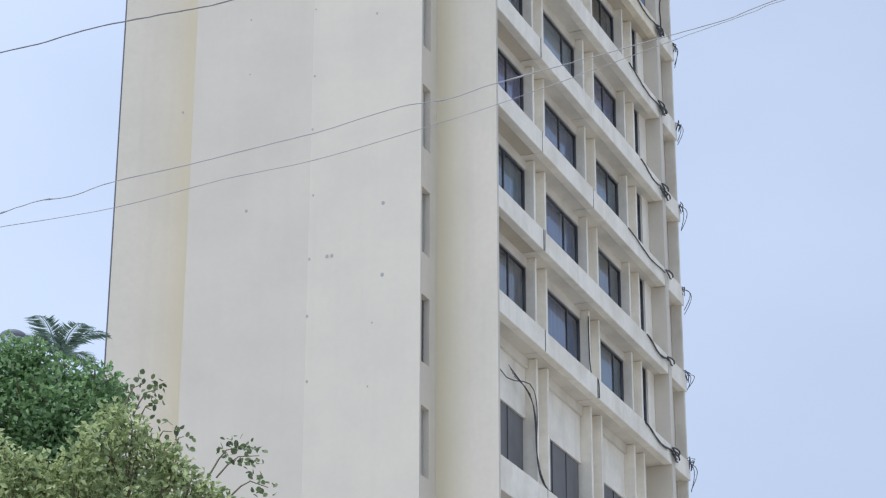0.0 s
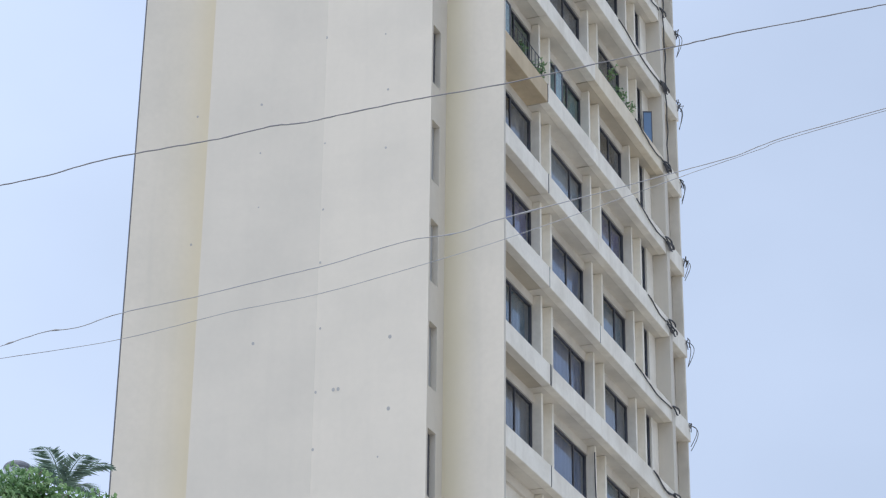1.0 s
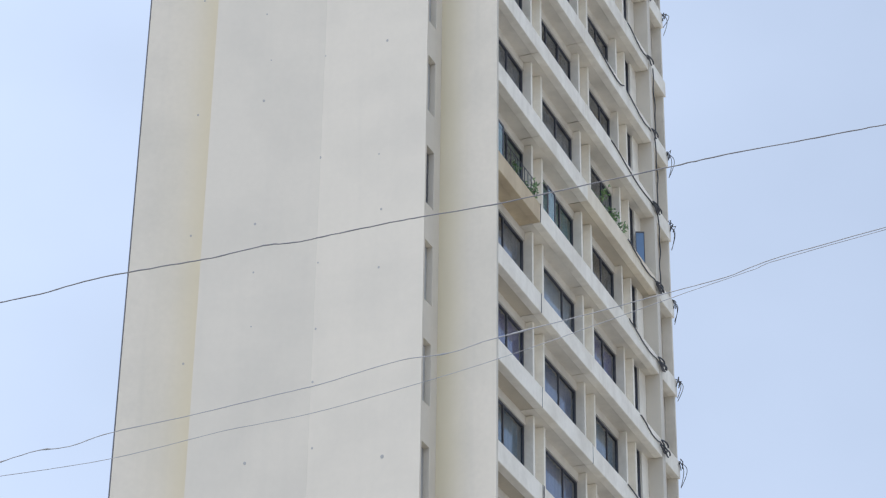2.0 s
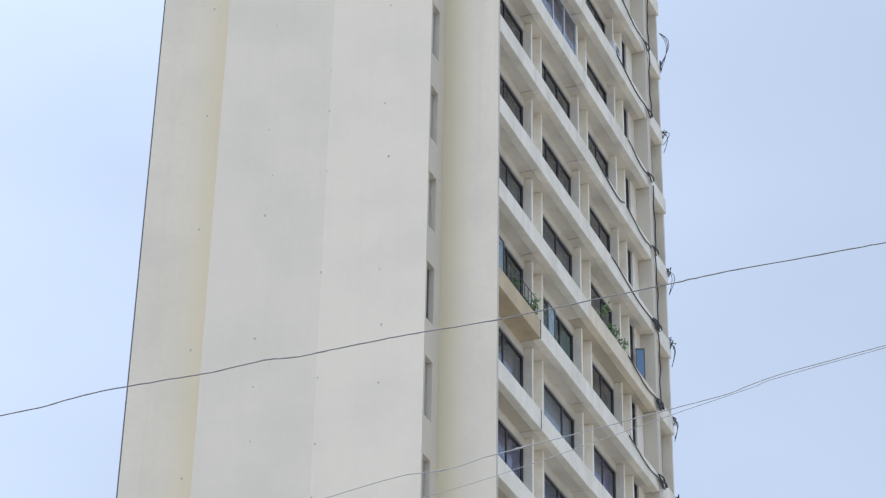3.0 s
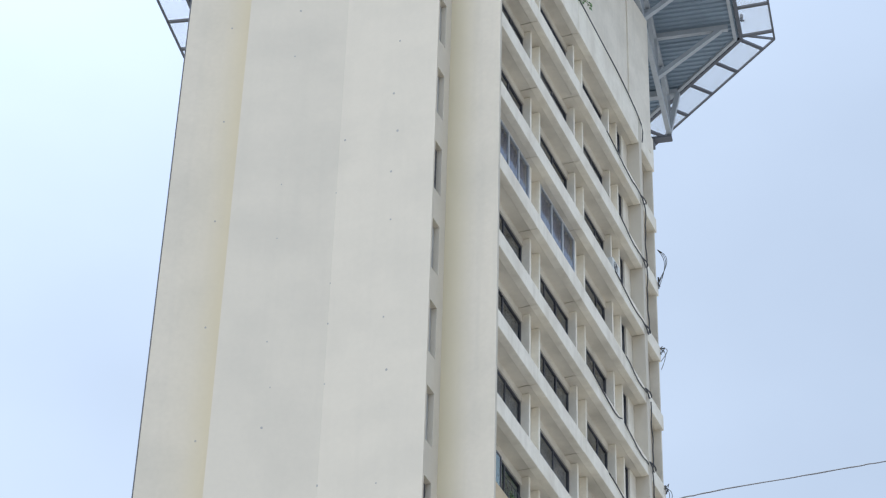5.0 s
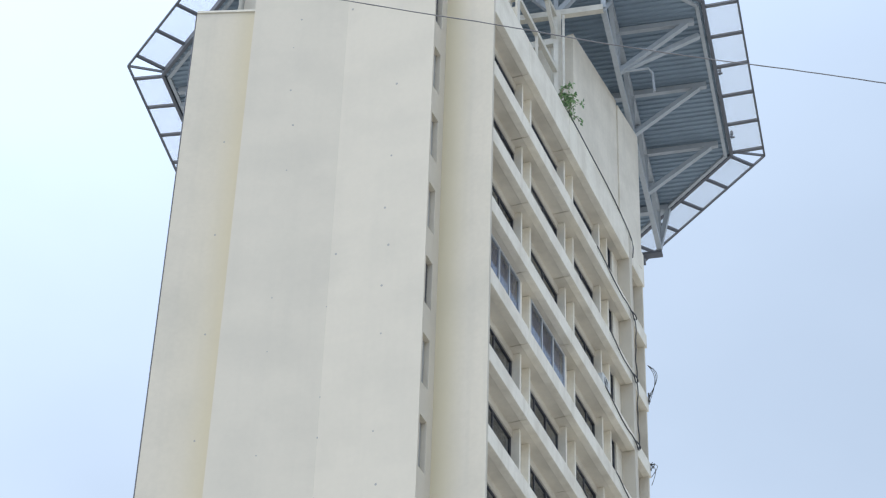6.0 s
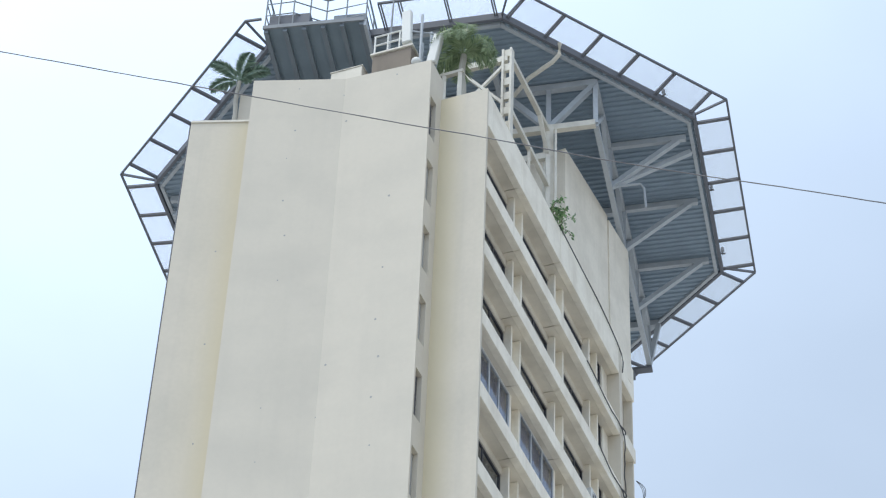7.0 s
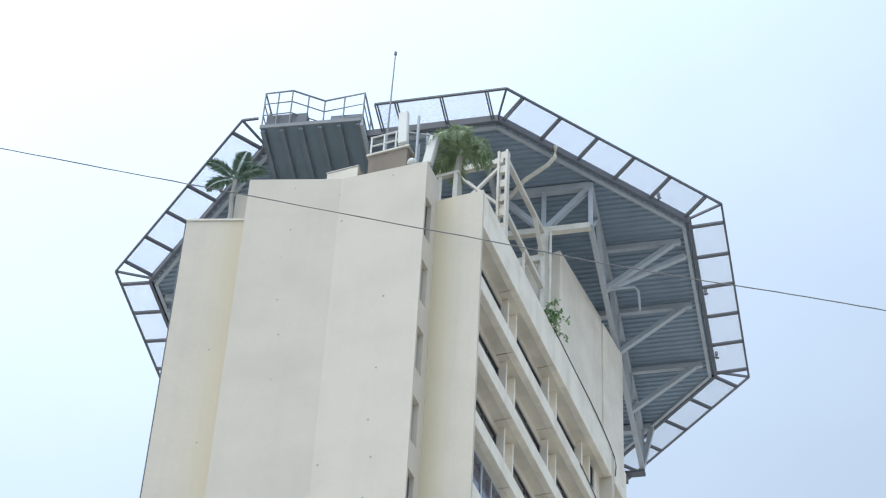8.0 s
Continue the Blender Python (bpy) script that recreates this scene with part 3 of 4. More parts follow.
NET_MESH = net_panel_mesh()
for i in range(8):
    p, q = Vector(ring[i]), Vector(ring[(i + 1) % 8])
    rp, rq = Vector(rail[i]), Vector(rail[(i + 1) % 8])
    front = i == 3      # towards the street: the landing breaks the net here
    part("edge_beam", bar(bmesh.new(), on_pad(p.x, p.y, PAD_Z - 0.14), on_pad(q.x, q.y, PAD_Z - 0.14), 0.14, 0.36), EDGE, pad)
    part("ring_beam", bar(bmesh.new(), on_pad(*inner[i], SOF + 0.32), on_pad(*inner[(i + 1) % 8], SOF + 0.32), 0.15, 0.24), STEEL, pad)
    mid, e = (p + q) / 2, (q - p).normalized()
    out = mid.normalized()
    if front:
        # e runs from the right end to the left end of the street side
        bar_ends = [(rp, mid + e * -0.05 + out * (NET_A - DECK_A)), (mid + e * 4.95 + out * (NET_A - DECK_A), rq)]
    else:
        bar_ends = [(rp, rq)]
    for r0, r1 in bar_ends:
        part("net_rail", bar(bmesh.new(), on_pad(*r0, PAD_Z), on_pad(*r1, PAD_Z), 0.09, 0.09), EDGE, pad)
    part("corner_arm", bar(bmesh.new(), on_pad(*p, PAD_Z - 0.05), on_pad(*rp, PAD_Z), 0.08, 0.1), EDGE, pad)
    shift = -0.25 if i == 1 else 0.0
    for j in range(6):
        c = (j - 2.5) * PANEL + shift
        if front and c > -0.3 and j < 6 and c < 5.0:
            continue
        root = mid + e * c
        tip = root + out * (NET_A - DECK_A)
        bm = bmesh.new()
        for o in (-0.05, 0.05):
            bar(bm, on_pad(*(root + e * o - out * 0.3), PAD_Z - 0.12), on_pad(*(tip + e * o), PAD_Z - 0.02), 0.05, 0.10)
        part("net_arm", bm, EDGE, pad)
    if front:
        root = mid - e * 0.12
        bm = bmesh.new()
        for o in (-0.05, 0.05):
            bar(bm, on_pad(*(root + e * o - out * 0.3), PAD_Z - 0.12), on_pad(*(root + e * o + out * (NET_A - DECK_A)), PAD_Z - 0.02), 0.05, 0.10)
        part("net_arm", bm, EDGE, pad)
        ob = new("net_panel", NET_MESH)
        ob.parent = pad
        m = Matrix((e.to_3d(), out.to_3d(), Vector((0, 0, 1)))).transposed().to_4x4()
        m.translation = Vector((*(mid - e * 0.53), PAD_Z))
        ob.matrix_world = PADM @ m @ Matrix.Diagonal((0.4, 1, 1, 1))
    for j in range(5):
        c = (j - 2.0) * PANEL + shift
        if front and -1.2 < c < 5.5:
            continue
        ob = new("net_panel", NET_MESH)
        ob.parent = pad
        origin = mid + e * c
        m = Matrix((e.to_3d(), out.to_3d(), Vector((0, 0, 1)))).transposed().to_4x4()
        m.translation = Vector((*origin, PAD_Z))
        ob.matrix_world = PADM @ m

# trusses: one each side, five nodes four metres apart; outriggers to the edge
LOW = 71.0 + EYE
TR = 8.30


def member(name, a, b, w=0.2, h=None, mat=STEEL):
    return part(name, bar(bmesh.new(), a, b, w, h), mat, pad)


for side in (-1, 1):
    nodes = [-8.1, -4.15, -0.1, 3.9, 7.9]
    for a in nodes:
        member("post", on_pad(side * TR, a, LOW), on_pad(side * TR, a, SOF + 0.2), 0.20)
        reach = clip(a, DECK_A) - 0.5
        if reach > TR + 0.3:
            member("beam", on_pad(side * TR, a, SOF + 0.1), on_pad(side * reach, a, SOF + 0.1), 0.20, 0.28)
            member("brace", on_pad(side * TR, a, LOW + 0.05), on_pad(side * min(reach, 11.3), a, SOF), 0.22, 0.22)
    for a, b in zip(nodes, nodes[1:]):
        member("chord", on_pad(side * TR, a, LOW), on_pad(side * TR, b, LOW), 0.22, 0.26)
        member("chord", on_pad(side * TR, a, SOF + 0.05), on_pad(side * TR, b, SOF + 0.05), 0.22, 0.28)
        member("brace", on_pad(side * TR, a, LOW), on_pad(side * TR, (a + b) / 2, SOF), 0.18)
        member("brace", on_pad(side * TR, b, LOW), on_pad(side * TR, (a + b) / 2, SOF), 0.18)
    member("brace", on_pad(side * TR, -4.15, LOW + 0.05), on_pad(side * 11.75, -3.3, SOF + 0.05), 0.22)
for a in (-8.1, -0.1, 7.9):
    member("chord", on_pad(-TR, a, SOF + 0.05), on_pad(TR, a, SOF + 0.05), 0.26, 0.34)
member("chord", on_pad(4.6, -8.1, LOW), on_pad(TR, -8.1, LOW), 0.26, 0.3, STEEL_PALE)
for n0, n1 in ((6.3, 8.3), (6.3, 4.4)):
    member("brace", on_pad(n0, -8.1, LOW), on_pad(n1, -8.1, SOF), 0.24)
member("post", on_pad(6.3, -8.1, LOW), on_pad(6.3, -8.1, SOF), 0.2)
member("beam", on_pad(4.2, -8.1, SOF + 0.1), on_pad(4.2, -10.9, SOF + 0.1), 0.22, 0.34)
member("brace", on_pad(-6.3, -8.1, LOW), on_pad(-8.3, -8.1, SOF), 0.24)
member("chord", on_pad(-TR, -8.1, LOW), on_pad(-4.6, -8.1, LOW), 0.26, 0.3)
for n, a in ((6.3, -8.1), (-6.3, -6.5), (6.3, 3.9), (-6.3, 3.9), (0, 0)):
    member("column", on_pad(n, a, ROOF_Z), on_pad(n, a, LOW + 0.1), 0.42, 0.42, STEEL_PALE)
# dark shoe that closes the far end of each truss
for side in (-1, 1):
    shoe = bmesh.new()
    box(shoe, side * TR - 1.05, side * TR + 0.12, 7.75, 8.15, LOW - 0.30, LOW - 0.16, PADM, 0.02)
    box(shoe, side * TR - 1.05, side * TR - 0.70, 7.70, 8.20, LOW - 0.62, LOW - 0.31, PADM, 0.02)
    part("end_shoe", shoe, EDGE, pad, "dark steel end shoe of the truss")
# small lamps on the deck edge
for i, f in ((1, 0.12), (1, 0.40), (1, 0.62), (1, 0.93), (2, 0.10), (2, 0.52), (3, 0.18), (5, 0.35), (6, 0.5), (7, 0.5), (0, 0.5)):
    q = Vector(ring[i - 1]).lerp(Vector(ring[i % 8]), f) if i else Vector(ring[7]).lerp(Vector(ring[0]), f)
    q = q * 1.012
    lamp = part("edge_lamp", rod(bmesh.new(), [on_pad(q.x, q.y, PAD_Z - 0.08), on_pad(q.x, q.y, PAD_Z + 0.10), on_pad(q.x, q.y, PAD_Z + 0.12), on_pad(q.x, q.y, PAD_Z + 0.30), on_pad(q.x, q.y, PAD_Z + 0.36)], [0.04, 0.04, 0.08, 0.08, 0.04], 10), EDGE, pad, "small dark deck-edge lamp")
    part("bracket", bar(bmesh.new(), on_pad(q.x * 0.985, q.y * 0.985, PAD_Z - 0.02), on_pad(q.x * 1.01, q.y * 1.01, PAD_Z - 0.02), 0.06, 0.06), EDGE, lamp)
# drain pipe that dips under the street edge
part("drain_pipe", rod(bmesh.new(), [on_pad(7.15, -10.3, SOF + 0.4), on_pad(7.12, -10.2, SOF - 0.15), on_pad(6.8, -10.05, SOF - 0.4), on_pad(5.7, -9.5, SOF - 0.62), on_pad(4.9, -8.6, SOF - 0.62)], 0.10, 8), STEEL_PALE, pad)
part("drain_pipe", rod(bmesh.new(), [on_pad(TR + 0.1, -4.1, LOW + 0.1), on_pad(TR + 1.3, -4.1, LOW + 0.1), on_pad(TR + 1.45, -4.0, LOW - 0.1), on_pad(TR + 1.5, -4.0, LOW - 1.2)], 0.055, 8), STEEL, pad)

# pale frame of posts and chords just inside the window-face parapet
D7 = 0.72


def fmember(name, p, q, w=0.2, h=None, mat=STEEL_PALE):
    return part(name, bar(bmesh.new(), at(*p), at(*q), w, h), mat, pad)


bm = bmesh.new()
for o in (-0.17, 0.17):
    box(bm, 3.70, 4.00, D7 + o - 0.045, D7 + o + 0.045, ROOF_Z, 70.6 + EYE, FACE)
for j in range(6):
    z = 66.3 + 0.82 * j + EYE
    box(bm, 3.78, 3.92, D7 - 0.124, D7 + 0.124, z - 0.20, z + 0.20, FACE)
part("lattice_column", bm, STEEL_PALE, pad)
fmember("chord", (3.85, D7, 70.5 + EYE), (8.65, D7, 70.6 + EYE), 0.18, 0.22)
fmember("chord", (3.85, D7, 67.5 + EYE), (8.65, D7, 67.4 + EYE), 0.18, 0.22)
fmember("beam", (3.85, D7, 70.1 + EYE), (3.6, 4.6, 70.0 + EYE), 0.2, 0.30)
fmember("post", (3.6, 4.5, ROOF_Z), (3.6, 4.5, 69.9 + EYE), 0.2)
fmember("brace", (3.8, 0.9, 67.6 + EYE), (3.6, 2.7, 69.8 + EYE), 0.12)
fmember("brace", (3.8, 0.9, 69.7 + EYE), (3.6, 3.2, 67.0 + EYE), 0.12)
fmember("post", (3.6, 2.7, ROOF_Z), (3.6, 2.7, 69.9 + EYE), 0.16)
fmember("brace", (7.6, D7, 70.5 + EYE), (8.6, D7, 69.2 + EYE), 0.16)
fmember("post", (6.4, D7, ROOF_Z), (6.4, D7, 67.5 + EYE), 0.12)
fmember("beam", (8.65, D7, 69.1 + EYE), (8.4, 4.0, 69.1 + EYE), 0.2, 0.34)
fmember("post", (8.65, D7, ROOF_Z), (8.65, D7, 70.7 + EYE), 0.2)
fmember("post", (8.65, D7 - 0.34, ROOF_Z), (8.65, D7 - 0.34, 70.5 + EYE), 0.1)

# ---- landing at the street edge of the helipad ----
landing = thing("stair_landing", "dark ribbed steel landing with a pale tubular railing", "landing")
LA, LB = (-7.68, 67.5), (-3.52, 66.72)
lv = (Vector(LB) - Vector(LA)).normalized()
lb = Vector((-lv.y, lv.x))
LZ = 73.2 + EYE
LANDM = Matrix(((lv.x, lb.x, 0, LA[0]), (lv.y, lb.y, 0, LA[1]), (0, 0, 1, 0), (0, 0, 0, 1)))
LEN = (Vector(LB) - Vector(LA)).length
part("floor", box(bmesh.new(), 0, LEN, 0, 4.6, LZ, LZ + 0.12, LANDM), LANDING, landing)
part("edge_channel", box(bmesh.new(), -0.03, LEN + 0.03, -0.08, 0.0, LZ - 0.02, LZ + 0.17, LANDM), RAIL, landing)
for j in range(6):
    x = 0.1 + (LEN - 0.2) * j / 5
    part("joist", box(bmesh.new(), x - 0.09, x + 0.09, 0.02, 4.6, LZ - 0.18, LZ - 0.003, LANDM), JOIST, landing)
part("side_channel", box(bmesh.new(), LEN + 0.003, LEN + 0.12, 0.003, 4.6, LZ - 0.25, LZ + 0.1, LANDM), STEEL, landing)
# railing: along the front with a step back in the middle, and down the right side
run = [(0.02, 2.0), (0.02, 0.05), (1.2, 0.0), (2.45, 0.72), (LEN - 0.02, 0.45), (LEN - 0.02, 3.4)]
for level, r in ((0.70, 0.03), (1.40, 0.03), (2.08, 0.045)):
    part("rail", rod(bmesh.new(), [LANDM @ Vector((x, y, LZ + 0.2 + level)) for x, y in run], r), RAIL, landing)
for (x0, y0), (x1, y1) in zip(run, run[1:]):
    for j in range(2):
        x, y = x0 + (x1 - x0) * j / 2, y0 + (y1 - y0) * j / 2
        part("rail_post", rod(bmesh.new(), [LANDM @ Vector((x, y, LZ + 0.1)), LANDM @ Vector((x, y, LZ + 2.28))], 0.035), RAIL, landing)
part("stair_hood", box(bmesh.new(), 0.15, 1.9, 0.15, 1.5, LZ + 0.125, LZ + 1.0, LANDM, 0.03), EDGE, landing)
part("locker", box(bmesh.new(), 2.75, LEN - 0.1, 0.75, 1.4, LZ + 0.125, LZ + 1.35, LANDM, 0.03), JOIST, landing)
for x in (0.3, LEN - 0.3):
    part("post", bar(bmesh.new(), LANDM @ Vector((x, 3.2, ROOF_Z)), LANDM @ Vector((x, 3.2, LZ - 0.19)), 0.25), STEEL, landing)

# ---- things on the roof ----
BEHIND = FRONT_M + 1.5 * W
ROOFM = Matrix(((-INW.x, W.x, 0, BEHIND.x), (-INW.y, W.y, 0, BEHIND.y), (0, 0, 1, 0), (0, 0, 0, 1)))  # x to the right, y away


def on_roof(x, y, z):
    return ROOFM @ Vector((x, y, z + EYE))


stack = tagged(part("vent_block", box(bmesh.new(), -4.95, -3.62, 0, 1.2, ROOF_Z, 67.95 + EYE, ROOFM, 0.02), BRIGHT), "small white rendered vent block behind the parapet", "vent")
part("cap", box(bmesh.new(), -4.98, -3.59, -0.03, 1.23, 67.953 + EYE, 68.0 + EYE, ROOFM, 0.01), STEEL_PALE, stack)
tank = tagged(part("lift_room", box(bmesh.new(), -3.2, -1.55, 0, 2.0, ROOF_Z, 68.3 + EYE, ROOFM, 0.02), BROWN), "brown rendered lift room on the roof", "roof room")
part("coping", box(bmesh.new(), -3.28, -1.47, -0.08, 2.08, 68.303 + EYE, 68.42 + EYE, ROOFM, 0.02), STEEL_PALE, tank)
guard = thing("roof_railing", "white tubular railing on top of the lift room", "railing")
for z in (68.95, 69.45):
    part("rail", rod(bmesh.new(), [on_roof(-3.2, 0.05, z), on_roof(-1.6, 0.05, z)], 0.04), PLASTIC, guard)
for x in (-3.15, -2.6, -2.1, -1.65):
    part("rail_post", rod(bmesh.new(), [on_roof(x, 0.05, 68.4), on_roof(x, 0.05, 69.47)], 0.04), PLASTIC, guard)
mast = thing("lightning_mast", "thin grey lightning mast on the roof", "mast")
part("pole", rod(bmesh.new(), [on_roof(-2.78, 0.6, 68.4), on_roof(-2.74, 0.6, 72.0), on_roof(-2.70, 0.6, 75.0)], [0.05, 0.035, 0.025]), RAIL, mast)
part("tip", rod(bmesh.new(), [on_roof(-2.70, 0.6, 74.95), on_roof(-2.70, 0.6, 75.12)], 0.06), EDGE, mast)


def panel_antenna(x, y, z0, z1, lean, label):
    a = thing("panel_antenna", label, "antenna", "antennas on the roof")
    m = ROOFM @ Matrix.Translation((x, y, z0 + EYE)) @ pose(0, 0, 0, 0, lean, 0)
    part("housing", box(bmesh.new(), -0.2, 0.2, -0.12, 0.12, 0, z1 - z0, m, 0.04), PLASTIC, a)
    part("clamp", box(bmesh.new(), -0.06, 0.06, 0.12, 0.32, 0.3, 0.42, m), STEEL, a)
    part("pole", rod(bmesh.new(), [m @ Vector((0, 0.36, -0.5)), m @ Vector((0, 0.36, z1 - z0 + 0.1))], 0.05), STEEL, a)
    part("foot", rod(bmesh.new(), [m @ Vector((0, 0.36, -0.5)), on_roof(x, y + 0.36, ROOF_Z - EYE)], 0.05), STEEL, a)


panel_antenna(-1.75, 0.0, 68.55, 70.4, -2, "white panel antenna upright on a steel pole")
panel_antenna(-0.62, -0.1, 66.9, 68.45, 10, "white panel antenna leaning beside a palm")
pole = thing("pole_cluster", "dark steel poles with clamps near the antennas", "pole")
for x, y, z in ((-1.2, 0.1, 70.1), (-0.95, 0.5, 69.4), (-1.35, 0.6, 69.0)):
    part("pole", rod(bmesh.new(), [on_roof(x, y, ROOF_Z - EYE), on_roof(x, y, z)], 0.06), STEEL, pole)
part("arm", rod(bmesh.new(), [on_roof(-1.6, 0.1, 69.3), on_roof(-0.7, 0.3, 69.0), on_roof(-0.55, 0.4, 68.3)], 0.04), STEEL, pole)
bm = bmesh.new()
bmesh.ops.create_uvsphere(bm, u_segments=12, v_segments=8, radius=0.2, matrix=ROOFM @ Matrix.Translation((-1.08, -0.5, 66.75 + EYE)))
dish = thing("round_vent", "white round vent on the parapet", "vent")
part("cowl", bm, PLASTIC, dish)
part("pipe", rod(bmesh.new(), [on_roof(-1.08, -0.5, ROOF_Z - EYE), on_roof(-1.08, -0.5, 66.65)], 0.1, 8), PLASTIC, dish)
frame_box = thing("steel_stand", "pale steel stand with legs behind the parapet corner", "stand")
for x in (-0.35, 0.3):
    part("leg", bar(bmesh.new(), on_roof(x, 0.6, ROOF_Z - EYE), on_roof(x, 0.6, 66.75), 0.16), STEEL_PALE, frame_box)
part("beam", bar(bmesh.new(), on_roof(-0.5, 0.6, 66.8), on_roof(0.45, 0.6, 66.8), 0.18, 0.14), STEEL_PALE, frame_box)
wing = tagged(part("roof_hut", prism(bmesh.new(), [(-8.05, 65.6), (-7.35, 65.6), (-7.35, 67.5), (-8.05, 67.5)], ROOF_Z, 67.3 + EYE), PAINT), "small white rendered roof hut beside a palm", "roof hut")


# ---- plants ----
def ribbon_leaf(verts, faces, base, way, up, length, width, fold=0.25):
    """One pointed leaf, folded along its midrib."""
    side = way.cross(up).normalized()
    nrm = side.cross(way).normalized()
    k = len(verts)
    verts.extend([base, base + way * length * 0.45 + side * width / 2 + nrm * width * fold, base + way * length, base + way * length * 0.45 - side * width / 2 + nrm * width * fold, base + way * length * 0.5])
    faces.extend([(k, k + 1, k + 4), (k + 1, k + 2, k + 4), (k, k + 4, k + 3), (k + 4, k + 2, k + 3)])


def round_leaf(verts, faces, base, way, up, length, width):
    """One broad rounded leaf on a short stalk, cupped a little."""
    side = way.cross(up).normalized()
    nrm = side.cross(way).normalized()
    k = len(verts)
    verts.append(base + way * length * 0.5)
    for f, w, h in ((0.0, 0.04, 0.0), (0.22, 0.8, 0.1), (0.5, 1.0, 0.14), (0.78, 0.72, 0.1), (1.0, 0.08, -0.05), (0.78, -0.72, 0.1), (0.5, -1.0, 0.14), (0.22, -0.8, 0.1)):
        verts.append(base + way * length * f + side * width * 0.5 * w + nrm * width * h)
    faces.extend([(k, k + 1 + i, k + 1 + (i + 1) % 8) for i in range(8)])


def mesh_part(name, verts, faces, mat, parent, label="", kind=""):
    me = bpy.data.meshes.new(name)
    me.from_pydata([tuple(v) for v in verts], [], faces)
    me.materials.append(mat)
    ob = new(name, me)
    ob.parent = parent
    if label:
        ob["label"] = label
    if kind:
        ob["kind"] = kind
    return ob


def any_way(rnd, up=0.0):
    v = Vector((rnd.gauss(0, 1), rnd.gauss(0, 1), rnd.gauss(0, 1) + up))
    return v.normalized()


def palm(base, height, fronds, reach, seed, label, bend=0.7, thick=0.14, width=0.05, tilt=(0.15, 1.1), leaf=LEAF_PALM):
    """A palm: ringed trunk, arching fronds with a rib and two rows of leaflets."""
    rnd = random.Random(seed)
    p = thing("palm", label, "palm")
    base = Vector(base)
    crown = base + Vector((0, 0, height))
    steps = 14
    part("trunk", rod(bmesh.new(), [base + Vector((0.03 * math.sin(i), 0.02 * math.cos(i * 1.3), height * i / steps)) for i in range(steps + 1)], [thick * (1.25 - 0.5 * i / steps) * (1.0 + 0.08 * (i % 2)) for i in range(steps + 1)], 9), PALE_BARK, p)
    for f in range(fronds):
        turn = 2 * math.pi * f / fronds + rnd.uniform(-0.3, 0.3)
        lean = rnd.uniform(*tilt)
        out = Vector((math.cos(turn), math.sin(turn), 0))
        pts = []
        pos, ang = Vector(crown), lean
        n = 16
        for i in range(n + 1):
            pts.append(Vector(pos))
            pos = pos + (out * math.sin(ang) + Vector((0, 0, math.cos(ang)))) * (reach / n)
            ang += bend * 2.2 / n * (0.4 + i / n)
        verts, faces = [], []
        for i in range(2, n):
            ax = (pts[i + 1] - pts[i]).normalized()
            side = ax.cross(out.cross(Vector((0, 0, 1)))).normalized()
            lat = ax.cross(side).normalized()
            size = reach * 0.34 * math.sin(math.pi * (0.12 + 0.82 * i / n))
            for sgn in (-1, 1):
                for half in (0.0, 0.25, 0.5, 0.75):
                    b0 = pts[i].lerp(pts[i + 1], half)
                    way = (lat * sgn + ax * 0.75 + Vector((0, 0, -0.30)) + any_way(rnd) * 0.12).normalized()
                    ribbon_leaf(verts, faces, b0, way, side, size * rnd.uniform(0.8, 1.1), width * reach / 1.6)
        fr = mesh_part("frond", verts, faces, leaf, p)
        part("rib", rod(bmesh.new(), pts, [0.022 * reach / 1.6 * (1.1 - i / n) for i in range(n + 1)], 5), leaf, fr)
    return p


palm((-8.15, 65.3, ROOF_Z), 4.45, 5, 1.45, 3, "small palm with broad arching fronds on the roof edge", 0.85, 0.10, 0.075, (0.1, 1.0), LEAF_DULL)
palm((0.62, 63.4, ROOF_Z), 4.55, 14, 2.0, 8, "bushy green palm beside the parapet corner", 1.75, 0.16, 0.035, (0.1, 0.9))

bush_rnd = random.Random(12)
bush = thing("parapet_bush", "small green bush growing over the parapet", "bush")
verts, faces = [], []
bm = bmesh.new()
for j in range(13):
    root = at(7.6 + bush_rnd.uniform(-0.5, 0.8), 0.15, STRIP_TOP - 0.15)
    tip = at(7.0 + bush_rnd.uniform(0, 2.3), bush_rnd.uniform(-0.5, 0.2), STRIP_TOP + bush_rnd.uniform(-0.25, 1.25))
    mid = root.lerp(tip, 0.5) + Vector((0, 0, 0.25))
    rod(bm, [root, mid, tip], 0.012, 4)
    for i in range(26):
        q = root.lerp(mid, i / 12) if i < 12 else mid.lerp(tip, (i - 12) / 13)
        ribbon_leaf(verts, faces, q + any_way(bush_rnd) * 0.07, any_way(bush_rnd), any_way(bush_rnd, 1), bush_rnd.uniform(0.10, 0.2), 0.09)
part("stems", bm, BARK, bush)
mesh_part("foliage", verts, faces, LEAF_DARK, bush)


def toward(head, up, dist):
    """The point at a heading and elevation, dist metres off along the ground, as the eye sees it."""
    h, u = radians(head), radians(up)
    return Vector((dist * math.sin(h), dist * math.cos(h), EYE + dist * math.tan(u)))


